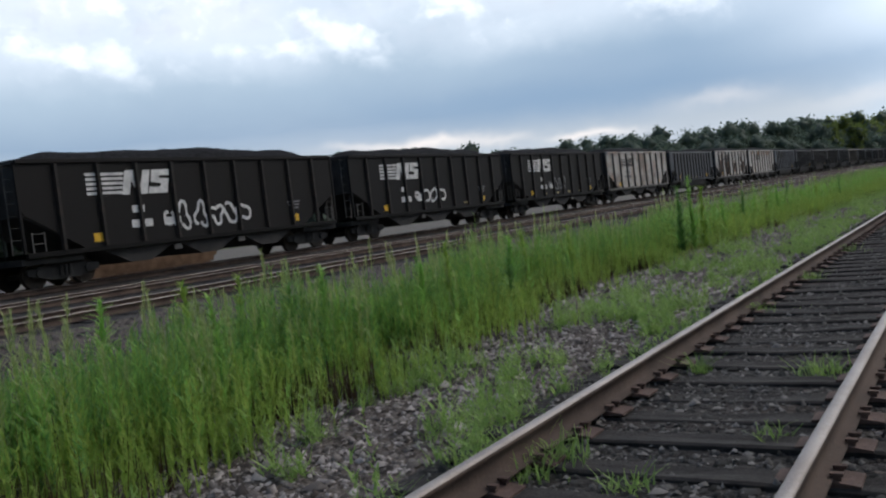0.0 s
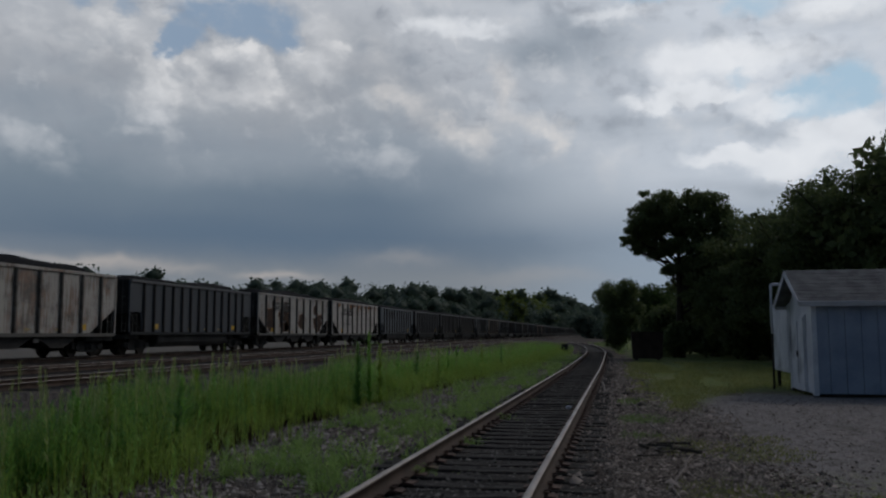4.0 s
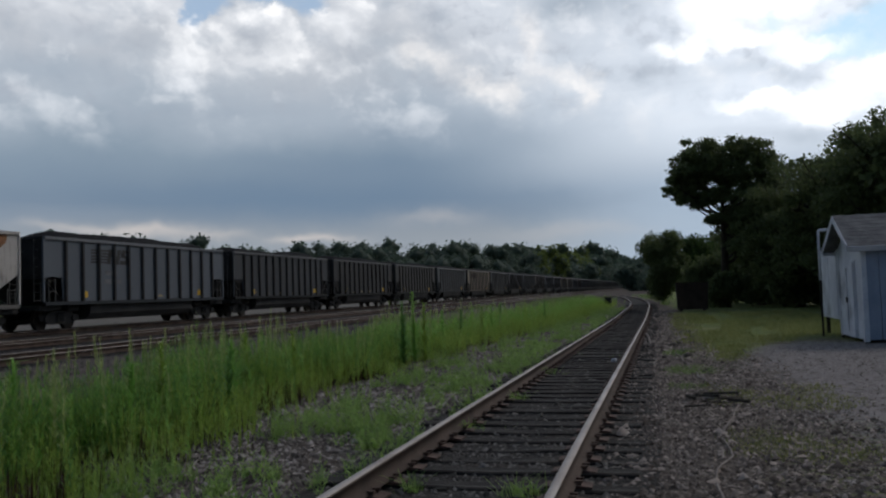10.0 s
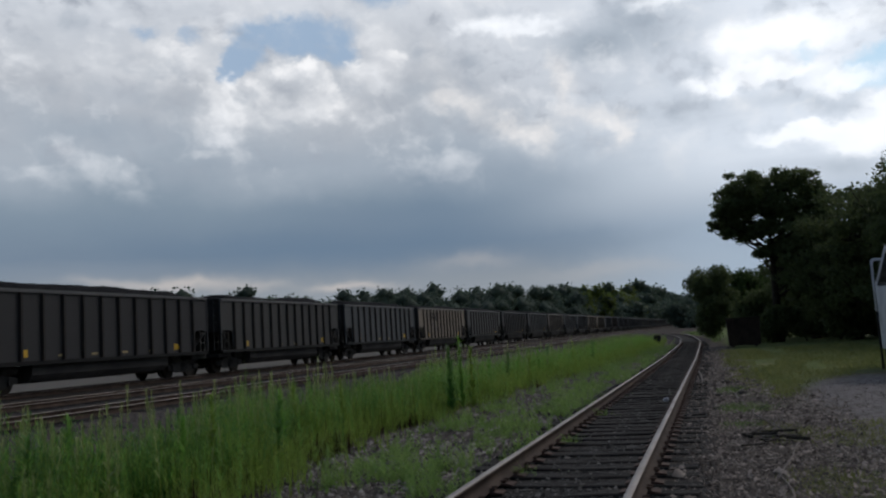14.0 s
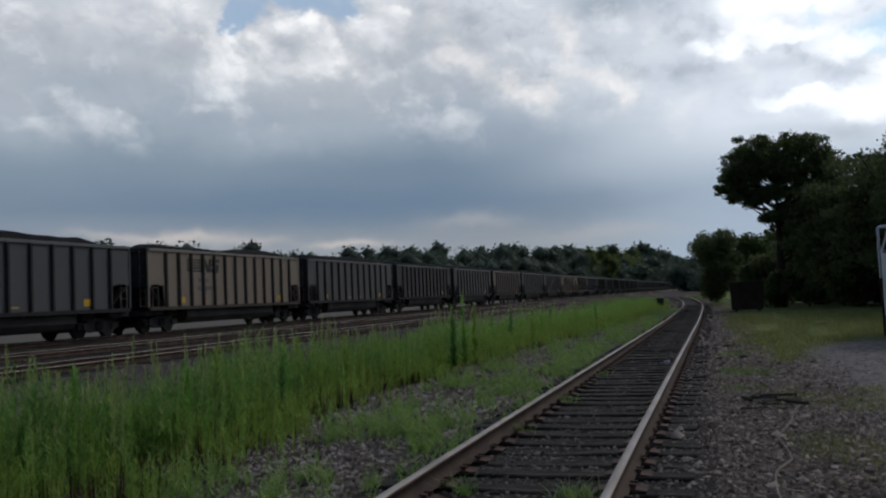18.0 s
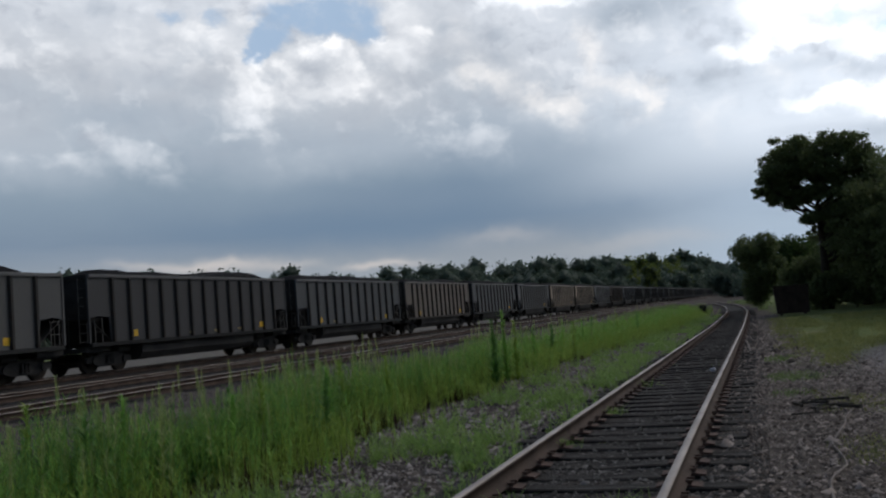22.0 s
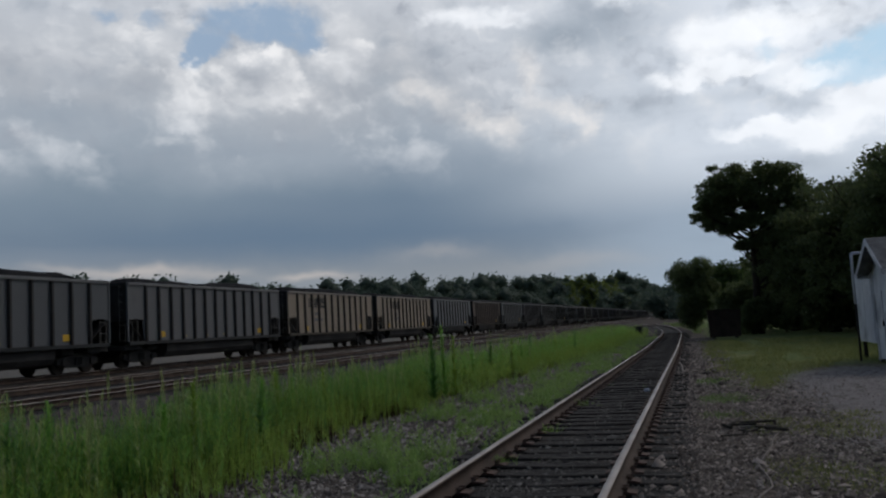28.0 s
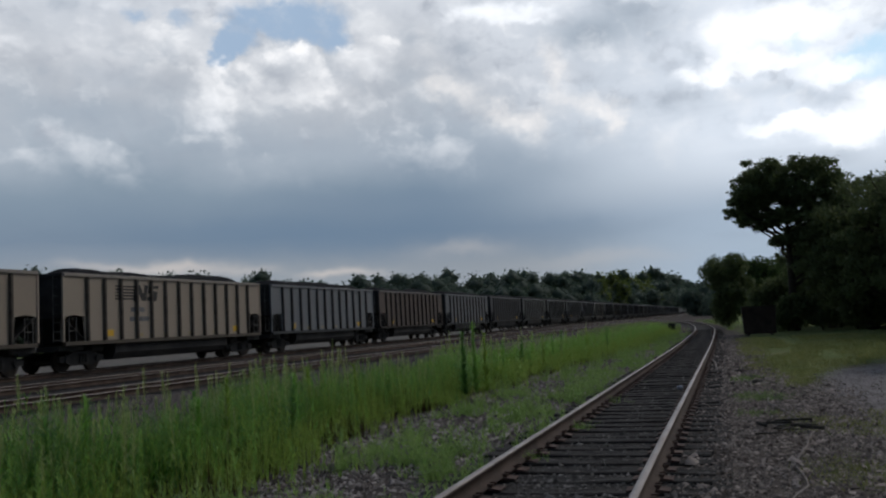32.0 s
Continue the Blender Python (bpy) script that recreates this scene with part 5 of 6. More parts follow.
RIMS = [(-25.6, 18.6, 1.0, 0.35, 0.9), (-27.3, 18.2, 0.7, 0.4, 0.7), (-24.3, 17.8, 0.5, 0.6, 0.6), (-28.9, 17.2, 0.7, 0.6, 0.6), (-30.5, 17.3, 0.35, 1.1, 0.7), (-23.7, 15.6, 1.5, 0.4, 0.6), (-21.7, 18.6, 1.0, 0.3, 0.6), (-19.2, 18.9, 0.9, 0.5, 0.7), (-33.0, 19.9, 1.6, 0.3, 0.5), (-24.0, 16.6, 0.9, 0.5, 0.6)]


def build_clouds():
    r, vs, fs = 2400.0, [], []
    els, azs = np.arange(-3, 34.1, 2.0), np.arange(-92, 38.1, 2.5)
    for e in els:
        for a in azs:
            e_, a_ = radians(float(e)), radians(float(a))
            vs.append((r * math.cos(e_) * math.sin(a_), r * math.cos(e_) * math.cos(a_), r * math.sin(e_)))
    w = len(azs)
    for j in range(len(els) - 1):
        for i in range(w - 1):
            a = j * w + i
            fs.append((a, a + w, a + w + 1, a + 1))
    ob = raw("backdrop_clouds", vs, fs, cloud_material(), True)
    return tagged(ob, "broken grey and white cloud layer with blue gaps", "clouds", kind="structure")


CLOUDS = build_clouds()
# ---------------- trees by the yard ----------------
def build_trees():
    rng = np.random.default_rng(5)
    # the tall open-crowned tree: offsets in metres from its foot, with clump radius
    d = 66.0
    b = spot(4.3, d)
    k = d * math.pi / 180
    big = []
    for az, el, r in ((1.7, 7.0, 0.9), (2.0, 7.9, 1.05), (3.0, 8.5, 1.1), (4.2, 8.7, 1.15), (5.5, 8.8, 1.1), (6.6, 8.4, 1.1), (7.4, 7.5, 1.0), (6.6, 6.7, 1.2), (5.2, 7.2, 1.2), (3.9, 7.2, 1.0), (2.6, 6.6, 0.8), (1.8, 5.9, 0.7),
                      (1.25, 6.4, 0.55), (3.3, 5.6, 0.75), (4.4, 5.7, 0.9), (5.6, 5.6, 1.1), (7.0, 5.6, 1.3), (4.6, 4.2, 0.9), (6.0, 4.2, 1.3), (3.6, 4.0, 0.5), (5.0, 3.2, 0.9), (6.2, 2.8, 1.2), (4.8, 2.2, 0.6), (7.4, 6.4, 1.2), (4.6, 6.5, 0.8), (2.2, 7.2, 0.8), (3.4, 7.8, 0.9), (1.5, 5.5, 0.4), (2.9, 5.0, 0.45)):
        for dy in (-1.3, 1.2):
            az_, el_ = 4.3 + (az - 4.3) * 0.95 + 0.12, el - 0.22 * max(0.0, (el - 6) / 2.8)
            big.append(((az_ - 4.3) * k + rng.normal() * 0.25, dy * rng.uniform(0.4, 1.3), high(el_, d) - b[2] + rng.normal() * 0.15, r))
    tree("shade_tree", b, [(x, y, z, r) for x, y, z, r in big], 84000, 0.092, M_LEAF, "tall dark tree with an open spreading crown", 0.30, 0.36, 3, 0.55, 22, 0.56)
    # wood edge behind the shed
    for i, (az, dd, el, wd) in enumerate(((6.4, 70, 6.6, 7), (8.6, 62, 7.6, 8), (10.6, 58, 9.0, 8), (12.8, 55, 10.6, 9), (15.6, 52, 12.4, 10), (19.0, 50, 13.5, 10), (23.5, 48, 14, 11), (28.0, 46, 14, 11), (11.7, 66, 9.6, 9), (17.0, 64, 11, 10), (33, 45, 14, 11))):
        p = spot(az, dd)
        top = high(el, dd) - p[2]
        tree("woodland_tree", p, auto_clumps(np.random.default_rng(40 + i), wd, top * 0.02, top - 0.6, 54, 0.8, (0.13, 0.22)), 30000 if az < 18 and dd < 63 else 8000, 0.115 if az < 18 and dd < 63 else 0.25, M_LEAF, "dense dark leafy tree at the edge of the wood", 0.35, 0.3, 50 + i, 0.6, 5 if az < 18 and dd < 63 else 0)
    # undergrowth along the foot of the wood
    for i in range(22):
        az = 4.6 + 1.25 * i + rng.normal() * 0.3
        dd = 66 - 0.75 * i + rng.normal() * 1.5
        p = spot(az, dd)
        wd = rng.uniform(2.6, 4.2)
        tp = rng.uniform(1.8, 3.6)
        cl = auto_clumps(np.random.default_rng(400 + i), wd, 0.1, tp, 14, 0.8, (0.16, 0.28))
        bush = tagged(new("bush"), "dark leafy bush at the foot of the wood", "bush", "bushes along the wood")
        bush.location = p
        part("stem", tube(bmesh.new(), [(0, 0, -0.2), (0.1, 0, tp * 0.3), (0.0, 0.1, tp * 0.6)], [0.07, 0.05, 0.02], 6), M_BARK, bush)
        crown = raw("foliage", *leafy_crown(np.random.default_rng(430 + i), cl, 3200, 0.16), M_LEAF)
        crown.parent = bush
    # lower trees near the end of the siding
    for i, (az, dd, el, wd, mat, lab) in enumerate(((0.4, 84, 4.45, 5.0, M_LEAF, "round dark-leaved young tree"), (2.5, 92, 3.9, 6.0, M_LEAF_M, "mid-green leafy tree behind the young tree"), (4.3, 98, 3.7, 6.5, M_LEAF_M, "mid-green leafy tree beyond the siding"),
                                                    (3.2, 74, 2.4, 4, M_LEAF, "low dark-leaved bushy tree"), (5.6, 76, 3.2, 6, M_LEAF, "low dark-leaved bushy tree"), (7.5, 74, 4.0, 6, M_LEAF, "low dark-leaved bushy tree"), (9.8, 70, 4.2, 7, M_LEAF, "low dark-leaved bushy tree"))):
        p = spot(az, dd)
        top = high(el, dd) - p[2]
        tree("small_tree", p, auto_clumps(np.random.default_rng(80 + i), wd, 0.2, top - 0.45, 40, 0.8, (0.18, 0.26)), 26000 if i == 0 else 13000, 0.125, mat, lab, 0.16, 0.25, 90 + i)


M_LEAF_M = leaf_material("mid_green_leaf", (0.035, 0.065, 0.018), (0.075, 0.12, 0.035))
build_trees()


def blob(rng, c):
    """The closed inner mass of one bough: an uneven eight-sided lump."""
    v = np.array([(1, 0, 0), (0, 1, 0), (-1, 0, 0), (0, -1, 0), (0, 0, 0.85), (0, 0, -0.85)]) * rng.uniform(0.65, 0.95, (6, 1)) * c[3] + np.array(c[:3])
    f = np.array([(0, 1, 4, 4), (1, 2, 4, 4), (2, 3, 4, 4), (3, 0, 4, 4), (1, 0, 5, 5), (2, 1, 5, 5), (3, 2, 5, 5), (0, 3, 5, 5)])[:, :3]
    return v, f


def build_woods():
    """The far line of woods behind the train."""
    rng = np.random.default_rng(9)
    prof_az = np.array([-75, -60, -41.6, -36, -30.9, -29, -27.3, -25.5, -23.7, -22.6, -20.3, -18.5, -16.5, -15.6, -13.9, -11.6, -7.8, -6.0, -4.5, -3.0, -1.9, -0.86, -0.85, 6])
    prof_el = np.array([4.6, 4.6, 4.4, 4.0, 3.8, 3.2, 3.6, 3.1, 3.4, 3.0, 3.5, 3.2, 3.35, 3.0, 3.3, 2.9, 2.95, 2.45, 2.38, 2.2, 1.5, 0.9, 1.1, 1.6])
    prof_d = np.array([190, 190, 190, 195, 200, 200, 205, 210, 215, 215, 220, 225, 230, 235, 240, 260, 330, 440, 590, 880, 1400, 2400, 320, 260])
    sets, ysets, core = [], [], []
    az = -63.0
    while az < 6:
        dd = float(np.interp(az, prof_az, prof_d)) * rng.uniform(0.96, 1.06)
        el = float(np.interp(az, prof_az, prof_el)) + 0.84 + rng.normal() * 0.09
        wd = rng.uniform(7.0, 12.0) * max(1.0, dd / 330)
        p = spot(az, dd)
        top = high(el, dd) - p[2]
        for row in range(3):
            q = spot(az + rng.normal() * 0.5, dd * (1 - 0.05 * row))
            tp = top * (1, rng.uniform(0.7, 0.9), rng.uniform(0.4, 0.65))[row]
            cl = auto_clumps(rng, wd * 1.5, -tp * 0.05, tp - wd * 0.14, 18, 0.8, (0.17, 0.25))
            v, f = leafy_crown(rng, cl, 1300, 0.42 * max(dd, 200) / 230, 0.85, 0, 0.5, 0.5)
            core.append(joined([blob(rng, c) for c in cl]))
            core[-1] = (core[-1][0] + np.array(q), core[-1][1])
            yellow = -8.3 < az < -5.0 and row < 2
            (ysets if yellow else sets).append((v + np.array(q), f))
        az += math.degrees(wd / dd) * rng.uniform(0.28, 0.52)
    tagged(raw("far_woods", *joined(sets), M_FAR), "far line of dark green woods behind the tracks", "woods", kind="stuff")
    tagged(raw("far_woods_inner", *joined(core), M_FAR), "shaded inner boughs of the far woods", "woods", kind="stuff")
    tagged(raw("far_woods_pale", *joined(ysets), M_LEAF_Y), "stand of yellow-green trees among the far woods", "woods", kind="stuff")


build_woods()


# ---------------- weeds and grass ----------------
def weeds():
    rng = np.random.default_rng(21)

    def on_ground(x, y, dz=-0.02):
        return np.stack([x, y, np.array([ground_z(a, b) for a, b in zip(x, y)]) + dz], -1)

    def near_edge(y):
        base = np.interp(y, [0, 6, 9, 14, 18, 30, 41, 60, 74], [-4.7, -4.9, -5.2, -5.8, -5.8, -5.3, -4.8, -4.3, -3.9])
        return base + np.array([0.42 * noise.noise((q * 0.33, 2.5, 7.0)) + 0.30 * noise.noise((q * 1.1, 4.5, 1.0)) for q in y])

    def belt(n, y0, y1, power, hard):
        y = y0 + (y1 - y0) * rng.uniform(0, 1, n) ** power
        u = rng.uniform(0, 1, n) ** 1.15
        ragged = np.array([noise.noise((q * 0.42, 1.5, 3.0)) for q in y])
        x = near_edge(y) - u * (2.35 + 1.0 * ragged) + np.where(rng.uniform(0, 1, n) < 0.08, rng.uniform(0, 0.9, n), 0.0) + rng.normal(size=n) * 0.20
        patch = np.array([noise.noise((p * 0.9, q * 0.5, 4.0)) + 0.5 * noise.noise((p * 3.1, q * 3.1, 8.0)) for p, q in zip(x, y)])
        keep = patch > hard + 0.16 * u
        return on_ground(x[keep], y[keep]), u[keep]

    def plant(g, lo, hi, leaves, size, bare, mat, label, name="green_weeds", plume=0.0, stem=M_STEM, grow=1.0):
        stalks, leaf = tall_weeds(rng, g, lo, hi, leaves, size, bare, plume, grow=grow)
        tagged(raw("weed_stalks", *stalks, stem), "thin stalks of the weeds", "weeds", kind="stuff")
        tagged(raw(name, *leaf, mat), label, "weeds", kind="stuff")

    green = "dense belt of bright green upright weeds"
    g, u = belt(10500, 1.5, 22.0, 1.15, -0.34)
    sort = rng.uniform(0, 1, len(g))
    front = u < 0.30
    edge = "shorter yellow-green weeds along the edge of the belt"
    for some, stem, bare in ((front & (sort < 0.3), M_DRY, 0.45), (front & (sort >= 0.3), M_STEM, 0.2)):
        plant(g[some], 0.30, 0.72, 16, 0.085, bare, M_WEED_Y, edge, stem=stem, grow=0.5 + 1.7 * u[some])
    plant(g[~front & (sort < 0.5)], 0.42, 0.86, 21, 0.092, 0.22, M_WEED, green)
    plant(g[~front & (sort >= 0.5)], 0.46, 0.96, 21, 0.088, 0.22, M_WEED_2, green)
    g, u = belt(9000, 22.0, 76.0, 1.25, -0.42)
    plant(g[u < 0.3], 0.35, 0.70, 8, 0.15, 0.2, M_WEED_Y, edge)
    plant(g[u >= 0.3], 0.50, 0.98, 9, 0.17, 0.15, M_WEED, green)
    # taller airy stalks with loose pale plumes, thinning out over the stones beyond
    n = 620
    y = 2.0 + 60.0 * rng.uniform(0, 1, n) ** 1.5
    x = near_edge(y) - 0.5 - 3.2 * rng.uniform(0, 1, n) ** 1.3
    plant(on_ground(x, y), 0.72, 1.22, 22, 0.075, 0.35, M_WEED_F, "taller grey-green stalks with feathery tops", "feathery_weeds", 3.0)
    # rough growth past the end of the belt and along the verge beyond the bin
    n = 4200
    y = 74.0 + 70.0 * rng.uniform(0, 1, n) ** 1.3
    side = rng.uniform(0, 1, n)
    cx = np.array([siding_x(q) for q in y])
    x = np.where(side < 0.72, cx - 2.1 - 8.5 * rng.uniform(0, 1, n), cx + 1.9 + 3.5 * rng.uniform(0, 1, n))
    keep = (np.array([noise.noise((p * 0.4, q * 0.12, 6.0)) for p, q in zip(x, y)]) > -0.12) & (x > -13.5)
    plant(on_ground(x[keep], y[keep]), 0.22, 0.55, 7, 0.22, 0.1, M_WEED_D, "rough grey-green growth beside the far end of the siding")
    # brown dead stems along the foot of the belt and in its gaps
    n = 7000
    y = 1.5 + 60.0 * rng.uniform(0, 1, n) ** 1.6
    x = near_edge(y) - 0.05 - np.abs(rng.normal(size=n)) * 0.22 + rng.normal(size=n) * 0.12 + 0.08
    clump = np.array([noise.noise((p * 1.2, q * 1.3, 0.5)) for p, q in zip(x, y)])
    keep = clump > 0.10
    x, y, n = x[keep], y[keep], int(keep.sum())
    v, f = blades(rng, on_ground(x, y), rng.uniform(0.10, 0.42, n), np.full(n, 0.010), rng.uniform(0.0, 0.2, n), 1)
    tagged(raw("dead_stems", v, f, M_DRY), "brown dead stems at the foot of the weeds", "weeds", kind="stuff")
    # low leafy patches between belt and siding
    n = 12500
    y = 2.6 + 70.0 * rng.uniform(0, 1, n) ** 1.7
    x = rng.uniform(-5.0, -2.42, n)
    px = np.array([noise.noise((p * 1.1, q * 0.55, 9.0)) + 0.55 * noise.noise((p * 3.7, q * 3.0, 2.0)) for p, q in zip(x, y)])
    keep = (px > 0.08 + 0.3 * ((y < 7.0) & (x < -2.9))) & (x > near_edge(y) - 0.2)
    roots = on_ground(x[keep], y[keep])
    stalks, leaf = tall_weeds(rng, roots, 0.06, 0.42, 13, 0.10, 0.0, 0.0, (0.5, 1.4))
    tagged(raw("low_weeds", *leaf, M_WEED_L), "low leafy green weeds on the gravel beside the siding", "weeds", kind="stuff")
    few = roots[rng.uniform(0, 1, len(roots)) < 0.5]
    rr = np.repeat(few, 5, 0) + np.concatenate([rng.normal(size=(len(few) * 5, 2)) * 0.07, np.zeros((len(few) * 5, 1))], 1)
    v, f = blades(rng, rr, 0.06 + 0.24 * rng.uniform(0, 1, len(rr)) ** 1.7, np.full(len(rr), 0.005), rng.uniform(0.2, 0.9, len(rr)), 2)
    tagged(raw("low_tufts", v, f, M_WEED_L), "low green tufts on the gravel beside the siding", "grass", kind="stuff")


def rail_tuft(x, y, wide, tall, seed):
    """A tuft of leafy weed growing out of the track bed."""
    rng = np.random.default_rng(seed)
    n = int(70 * wide / 0.2)
    root = np.stack([x + rng.normal(size=n) * wide * 0.4, y + rng.normal(size=n) * wide * 0.4, np.full(n, siding_z(y) - 0.25)], -1)
    v, f = blades(rng, root, tall * rng.uniform(0.4, 1.1, n), np.full(n, 0.0075), rng.uniform(0.4, 1.2, n), 2)
    tagged(raw("track_weed", v, f, M_WEED_L), "bright green weed tuft growing between the ties", "weed", kind="stuff")


def yard_grass():
    """Grass tufts in the yard: thin on the gravel, thick in the strip along the wood."""
    rng = np.random.default_rng(77)

    def lay(n, xr, yr, lo, hi, hard, seed, power, label, mat, reps=9, spread=0.08, verge=False):
        y = yr[0] + (yr[1] - yr[0]) * rng.uniform(0, 1, n) ** power
        x = rng.uniform(*xr, n)
        keep = np.array([noise.noise((p * 0.75, q * 0.5, seed)) for p, q in zip(x, y)]) > hard
        if verge:
            keep &= y + 8.0 * (1 - np.clip((x - 0.9) / 2.4, 0, 1)) + 3.2 * np.array([noise.noise((p * 0.5, q * 0.3, 2.2)) for p, q in zip(x, y)]) > 26.0
        x, y = x[keep], y[keep]
        g = np.stack([x, y, np.array([ground_z(a, b) for a, b in zip(x, y)]) - 0.01], -1)
        r = np.repeat(g, reps, 0) + np.concatenate([rng.normal(size=(len(g) * reps, 2)) * spread, np.zeros((len(g) * reps, 1))], 1)
        far = np.repeat(y, reps) > 20
        tagged(raw("yard_grass", *blades(rng, r, rng.uniform(lo, hi, len(r)), np.where(far, 0.011, 0.006), rng.uniform(0.3, 1.1, len(r)), 1), mat), label, "grass", kind="stuff")
    lay(2600, (0.75, 3.4), (4.5, 14.5), 0.02, 0.10, 0.08, 3.0, 1.0, "sparse green tufts on the gravel of the yard", M_YARD, 6, 0.11)
    lay(5200, (0.7, 8.0), (17.0, 54.0), 0.05, 0.24, -0.12, 6.0, 1.2, "strip of rough grass before the wood", M_YARD, 9, 0.14, True)
    lay(420, (0.2, 1.0), (14.0, 24.0), 0.05, 0.14, 0.12, 9.0, 1.0, "thin tufts along the shoulder", M_WEED_D)
    lay(160, (-2.2, -0.75), (3.6, 22.0), 0.05, 0.14, 0.30, 12.0, 1.2, "green tufts growing between the ties", M_WEED_L)


M_YARD = leaf_material("yard_grass", (0.12, 0.155, 0.045), (0.36, 0.37, 0.14), 0.4)
yard_grass()


def single_weed(x, y, height, seed):
    """One tall leafy weed that stands above the belt."""
    rng = np.random.default_rng(seed)
    ob = tagged(new("tall_weed"), "single tall leafy green weed above the belt", "weed", "tall single weeds")
    ob.location = (x, y, ground_z(x, y) - 0.02)
    lean = rng.normal(size=2) * 0.05
    part("stalk", tube(bmesh.new(), [(0, 0, 0), (lean[0] * 0.4, lean[1] * 0.4, height * 0.5), (lean[0], lean[1], height)], [0.008, 0.006, 0.003], 6), M_STEM, ob)
    n = int(140 * height)
    f = rng.uniform(0.1, 1.0, n)
    root = np.stack([lean[0] * f, lean[1] * f, height * f], -1)
    ln = rng.uniform(0.12, 0.26, n) * (1.35 - 0.85 * f)
    leaf = raw("leaf_spray", *blades(rng, root, ln, ln * 0.085 + 0.003, rng.uniform(0.8, 1.8, n), 2), (M_WEED, M_WEED_Y, M_WEED_2)[seed % 3])
    leaf.parent = ob


weeds()
for i, (wx, wy, wh) in enumerate(((-5.25, 18.3, 1.70), (-5.1, 18.6, 1.45), (-5.42, 18.0, 1.52), (-5.9, 11.2, 1.1), (-6.2, 14.0, 1.1), (-5.5, 10.2, 0.95), (-5.6, 5.1, 1.05), (-7.1, 6.8, 1.1), (-6.0, 26.0, 1.2), (-5.8, 30.5, 1.2), (-5.6, 37.0, 1.3), (-5.4, 42.0, 1.3), (-5.6, 18.4, 1.25), (-5.9, 9.3, 1.15), (-6.1, 9.0, 1.0), (-5.7, 8.4, 0.95), (-6.3, 12.5, 1.1), (-5.8, 6.3, 1.0), (-6.4, 7.4, 1.1), (-6.9, 5.9, 1.15), (-6.2, 20.5, 1.15), (-5.9, 23.5, 1.2), (-5.7, 28.0, 1.25), (-6.0, 33.0, 1.3), (-6.6, 4.6, 1.1), (-7.4, 7.9, 1.0))):
    single_weed(wx, wy, wh, 300 + i)
for i, (wx, wy, wide, tall) in enumerate(((-2.12, 4.3, 0.26, 0.26), (-2.1, 4.05, 0.22, 0.2), (-1.94, 6.65, 0.12, 0.22), (-1.02, 6.6, 0.24, 0.2), (-1.05, 4.85, 0.12, 0.16), (-1.57, 3.95, 0.16, 0.14), (-2.15, 9.6, 0.2, 0.2), (-2.05, 12.4, 0.2, 0.2), (-2.1, 16.5, 0.25, 0.2))):
    rail_tuft(wx, wy, wide, tall, 500 + i)
# ---------------- tracks laid ----------------
siding, _ = build_track("track_siding", siding_x, siding_z, -3.0, 148.0, 80.0, "weedy siding track with dark worn ties", "rusty rail with a worn bright head")
for i in range(3):
    build_track("track_main", lambda y, c=TRACKS[i]: c, lambda y, c=MAIN_Z[i]: c, -40.0, 1900.0, (95.0, 95.0, 20.0)[i], "main track on grey ballast", "brown rail with a worn head", 0.56, False)


# ---------------- loose stones ----------------
def stones(name, n, xr, yr, size, material, label, seed, power=1.5, floor=None, thin=0.25):
    rng = np.random.default_rng(seed)
    base = np.array([(1, 0, 0), (-1, 0, 0), (0, 1, 0), (0, -1, 0), (0, 0, 1)], float)
    tri = np.array([(0, 2, 4), (2, 1, 4), (1, 3, 4), (3, 0, 4)])
    y = yr[0] + (yr[1] - yr[0]) * rng.uniform(0, 1, n) ** power
    x = rng.uniform(*xr, n)
    # thin out unevenly towards both sides
    edge = np.array([0.5 * noise.noise((0.0, q * 0.35, seed)) for q in y])
    side = np.minimum(x - xr[0] + 0.3, xr[1] + edge - x) / thin
    keep = rng.uniform(0, 1, n) < side
    x, y = x[keep], y[keep]
    n = len(x)
    z = np.array([(floor or ground_z)(a, b) for a, b in zip(x, y)])
    s = size * rng.lognormal(0, 0.35, n)
    k = rng.uniform(0.55, 1.3, (n, 1, 3)) * s[:, None, None]
    k[:, :, 2] *= 0.7
    p = (base[None] * rng.uniform(0.75, 1.25, (n, len(base), 1)) + rng.normal(size=(n, len(base), 3)) * 0.22) * k
    a = rng.uniform(0, 2 * np.pi, n)
    c, q = np.cos(a)[:, None], np.sin(a)[:, None]
    px, py = p[:, :, 0] * c - p[:, :, 1] * q, p[:, :, 0] * q + p[:, :, 1] * c
    v = np.stack([px + x[:, None], py + y[:, None], p[:, :, 2] + (z + s * 0.25)[:, None]], -1).reshape(-1, 3)
    f = (np.arange(n)[:, None, None] * len(base) + tri[None]).reshape(-1, 3)
    tagged(raw(name, v, f, material), label, "stones", kind="stuff")


def stone_material(name, a, b, dust):
    k = Net(name)
    isl = k.n("NewGeometry").outputs["Random Per Island"]
    fine = k.noise(k.place(), 60, 4)
    col = k.mix(k.math('POWER', isl, 1.6), a, b)
    col = k.mix(k.math('MULTIPLY', fine, 0.35), col, dust)
    return k.done(col, 0.9, 0, fine, 0.004, 0.25)


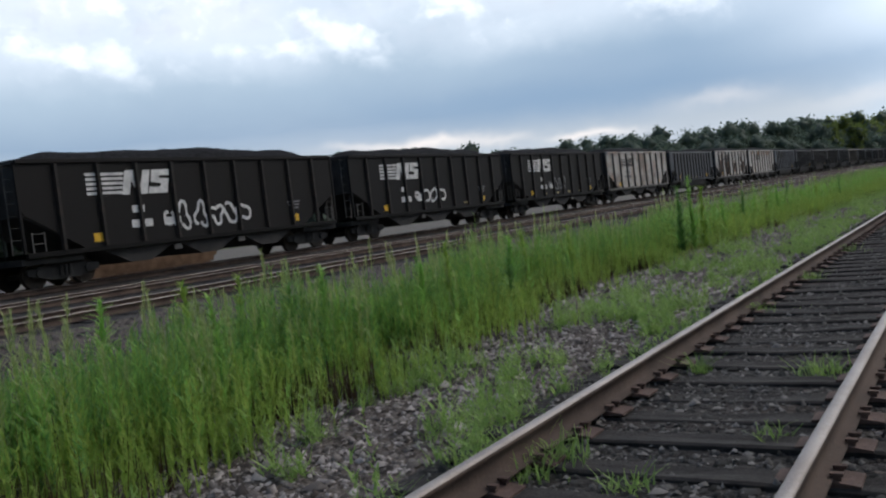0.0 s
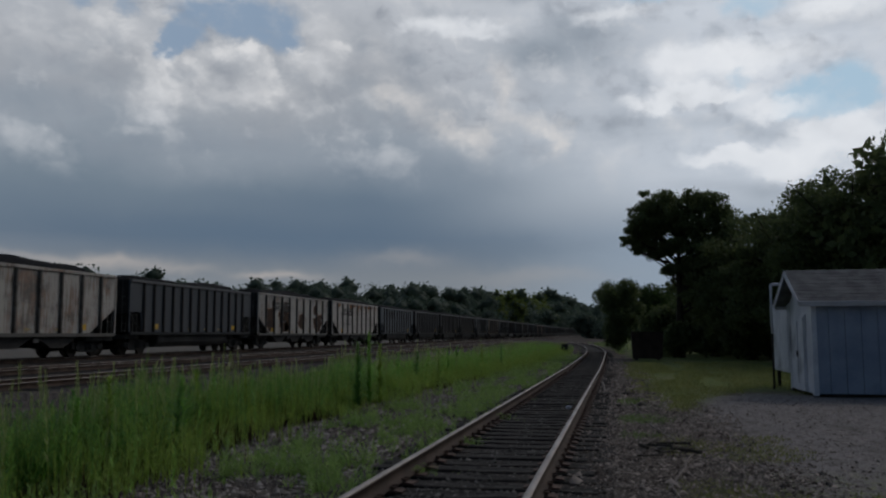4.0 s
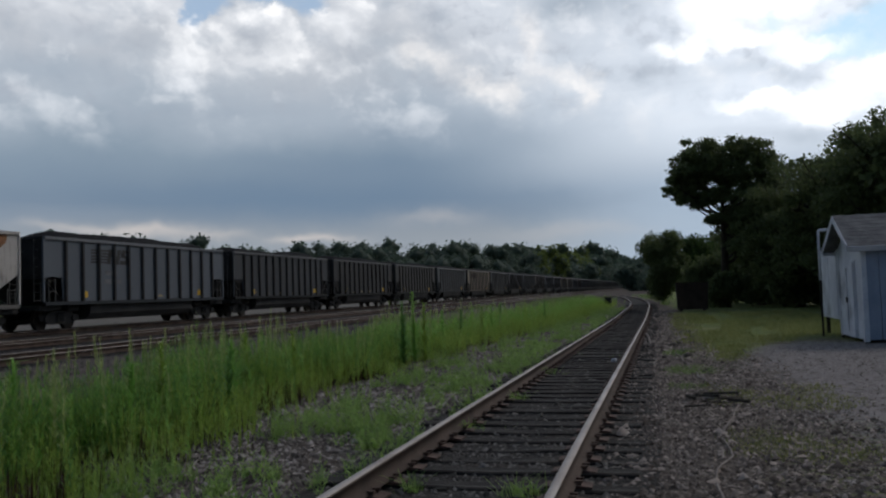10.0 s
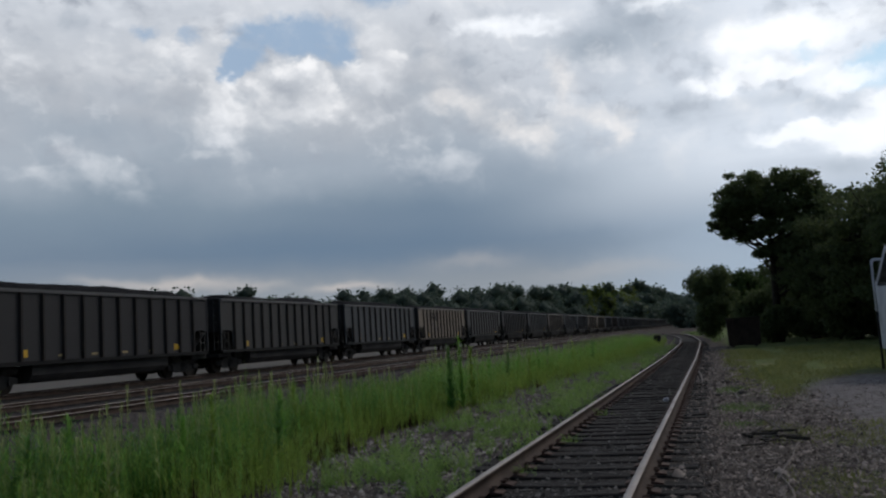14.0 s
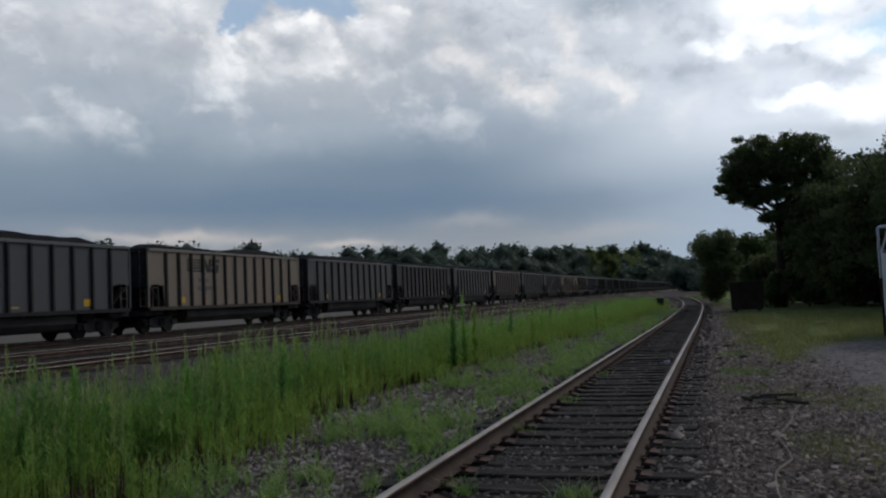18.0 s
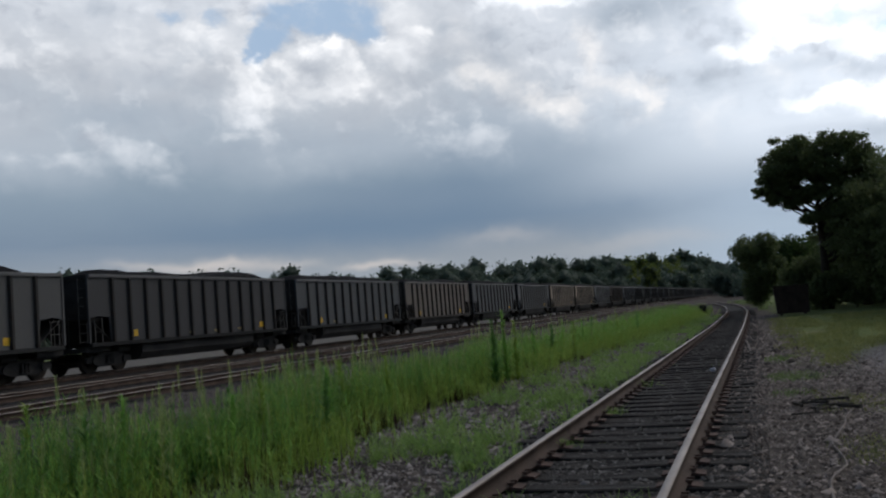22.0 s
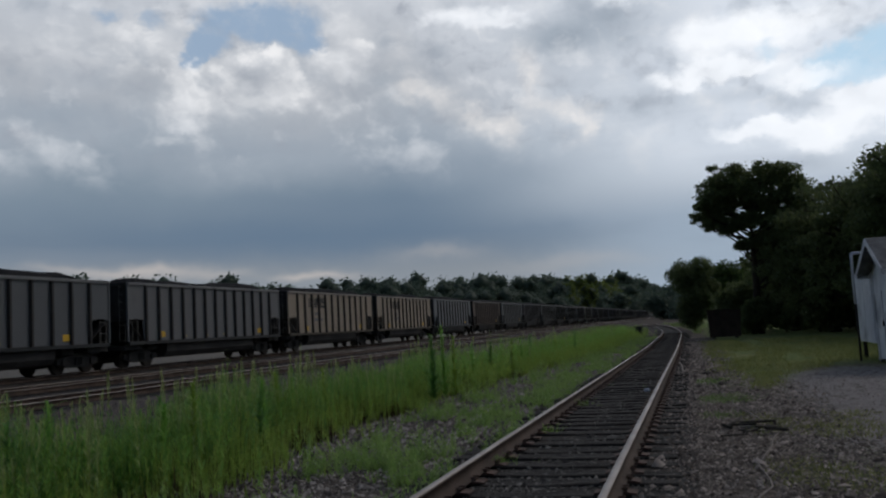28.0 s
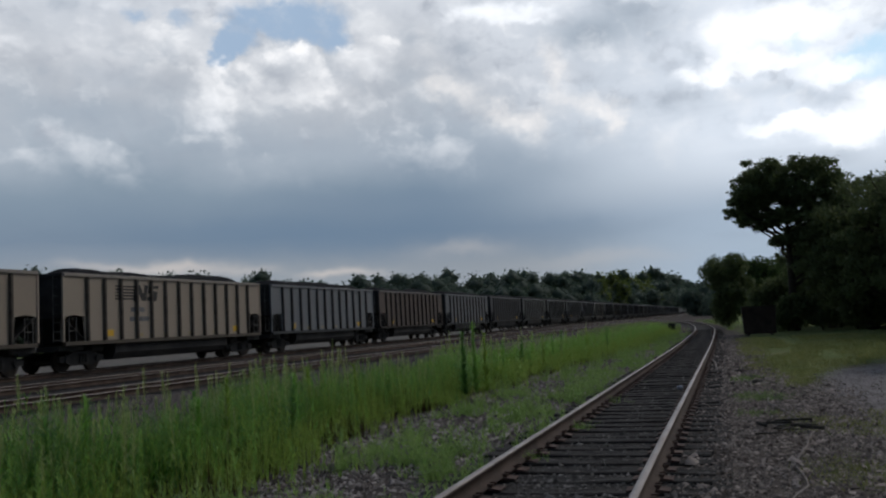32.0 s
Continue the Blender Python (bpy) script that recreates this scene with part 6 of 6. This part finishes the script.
M_LOOSE = stone_material("loose_stone", (0.032, 0.027, 0.024), (0.46, 0.42, 0.39), (0.13, 0.095, 0.075))
M_CRIB = stone_material("sooty_stone", (0.014, 0.013, 0.012), (0.24, 0.225, 0.21), (0.03, 0.035, 0.03))
M_BANK = stone_material("dark_bank_stone", (0.028, 0.025, 0.023), (0.20, 0.18, 0.17), (0.05, 0.045, 0.038))
M_SHOULDER = stone_material("brown_stone", (0.05, 0.041, 0.035), (0.44, 0.38, 0.335), (0.09, 0.06, 0.045))


def bed_top(x, y):
    d = abs(x - siding_x(y))
    return siding_z(y) - 0.18 - 0.046 - max(0, d - 1.35) * 0.33


def shoulder_top(x, y):
    return max(ground_z(x, y), bed_top(x, y))


stones("loose_ballast", 15000, (-5.6, -2.6), (2.2, 11.0), 0.021, M_LOOSE, "loose pale stones between the weeds and the siding", 31, 1.3)
stones("loose_ballast", 8000, (-5.6, -2.6), (11.0, 40.0), 0.032, M_LOOSE, "loose pale stones between the weeds and the siding", 36, 1.5)
stones("crib_ballast", 9000, (-2.75, -0.2), (2.5, 9.0), 0.017, M_CRIB, "small stones lying between the ties", 32, 1.2, bed_top)
stones("crib_ballast", 4500, (-2.75, -0.2), (9.0, 34.0), 0.019, M_CRIB, "small stones lying between the ties", 37, 1.5, bed_top)
stones("shoulder_stones", 22000, (-0.5, 2.5), (3.0, 22.0), 0.021, M_SHOULDER, "small loose brown stones along the shoulder of the siding", 33, 1.5, shoulder_top, 0.9)
stones("shoulder_stones", 5000, (-0.4, 1.6), (22.0, 64.0), 0.036, M_SHOULDER, "small loose brown stones along the shoulder of the siding", 38, 1.3, shoulder_top, 0.7)
stones("yard_gravel", 11000, (0.8, 6.5), (6.0, 24.0), 0.014, M_LOOSE, "small pale stones strewn over the yard", 35, 1.5, None, 1.2)
stones("bank_stones", 14000, (-14.2, -5.6), (6.0, 44.0), 0.034, M_BANK, "dark loose stones on the bank below the main tracks", 34, 1.3)


# ---------------- a bird on the wing ----------------
def build_bird():
    bird = tagged(new("bird"), "small dark bird gliding across the sky", "bird")
    bm = bmesh.new()
    bmesh.ops.create_uvsphere(bm, u_segments=10, v_segments=6, radius=0.02)
    for v in bm.verts:
        v.co.x *= 2.6 - (0.8 if v.co.x < 0 else 0)
    part("body", bm, M_FEATHER, bird, smooth=True)
    for s in (-1, 1):
        bm = bmesh.new()
        prism(bm, ((0.025, 0.012 * s), (0.018, 0.06 * s), (-0.03, 0.13 * s), (-0.035, 0.125 * s), (-0.018, 0.05 * s), (-0.02, 0.012 * s)), "z", 0.002, 0.007)
        for v in bm.verts:
            v.co.z += abs(v.co.y) * 0.35
        bmesh.ops.recalc_face_normals(bm, faces=bm.faces[:])
        part("wing", bm, M_FEATHER, bird)
    part("tail", prism(bmesh.new(), ((-0.035, 0.008), (-0.10, 0.02), (-0.085, 0.0), (-0.10, -0.02), (-0.035, -0.008)), "z", -0.002, 0.003), M_FEATHER, bird)
    for ob in bird.children:
        for v in ob.data.vertices:
            v.co *= 0.6
    return bird


M_FEATHER = two_tone("dark_feathers", (0.02, 0.02, 0.022), (0.05, 0.045, 0.045), 20, 90, 0.8)
BIRD = build_bird()
# ---------------- movement ----------------
WHEELED = 21


def motions():
    times = (0, 4, 8, 12, 16, 20, 24, 28, 32)
    for car, centre in TRAIN:
        walk(car, [(t, pose(TRACKS[2], centre - travelled(t), MAIN_Z[2])) for t in times])
    # wheels roll under the cars that pass near by
    beat = 0.0625
    ticks = [i * beat for i in range(513)]
    for car, centre in TRAIN[:WHEELED]:
        for ob in car.children_recursive:
            if ob.name.startswith("wheelset"):
                at = ob.location.copy()
                walk(ob, [(t, pose(at.x, at.y, at.z, math.degrees(travelled(t) / 0.42))) for t in ticks])
    walk(BIRD, [(t, pose(x, y, z, 0, 12, 0)) for t, x, y, z in ((0, -92, 12, 24), (5.8, -7.3, 12, 7.0), (6.0, -4.01, 12, 5.56), (6.1, -2.33, 12, 4.94), (6.2, -1.04, 12, 4.64), (6.6, 4.2, 12, 4.2), (9, 40, 10, 6), (32, 380, 10, 30))])
    walk(CLOUDS, [(t, pose(0, 0, 0, 0, 0, 0.09 * (t - 13))) for t in (0, 16, 32)])


motions()
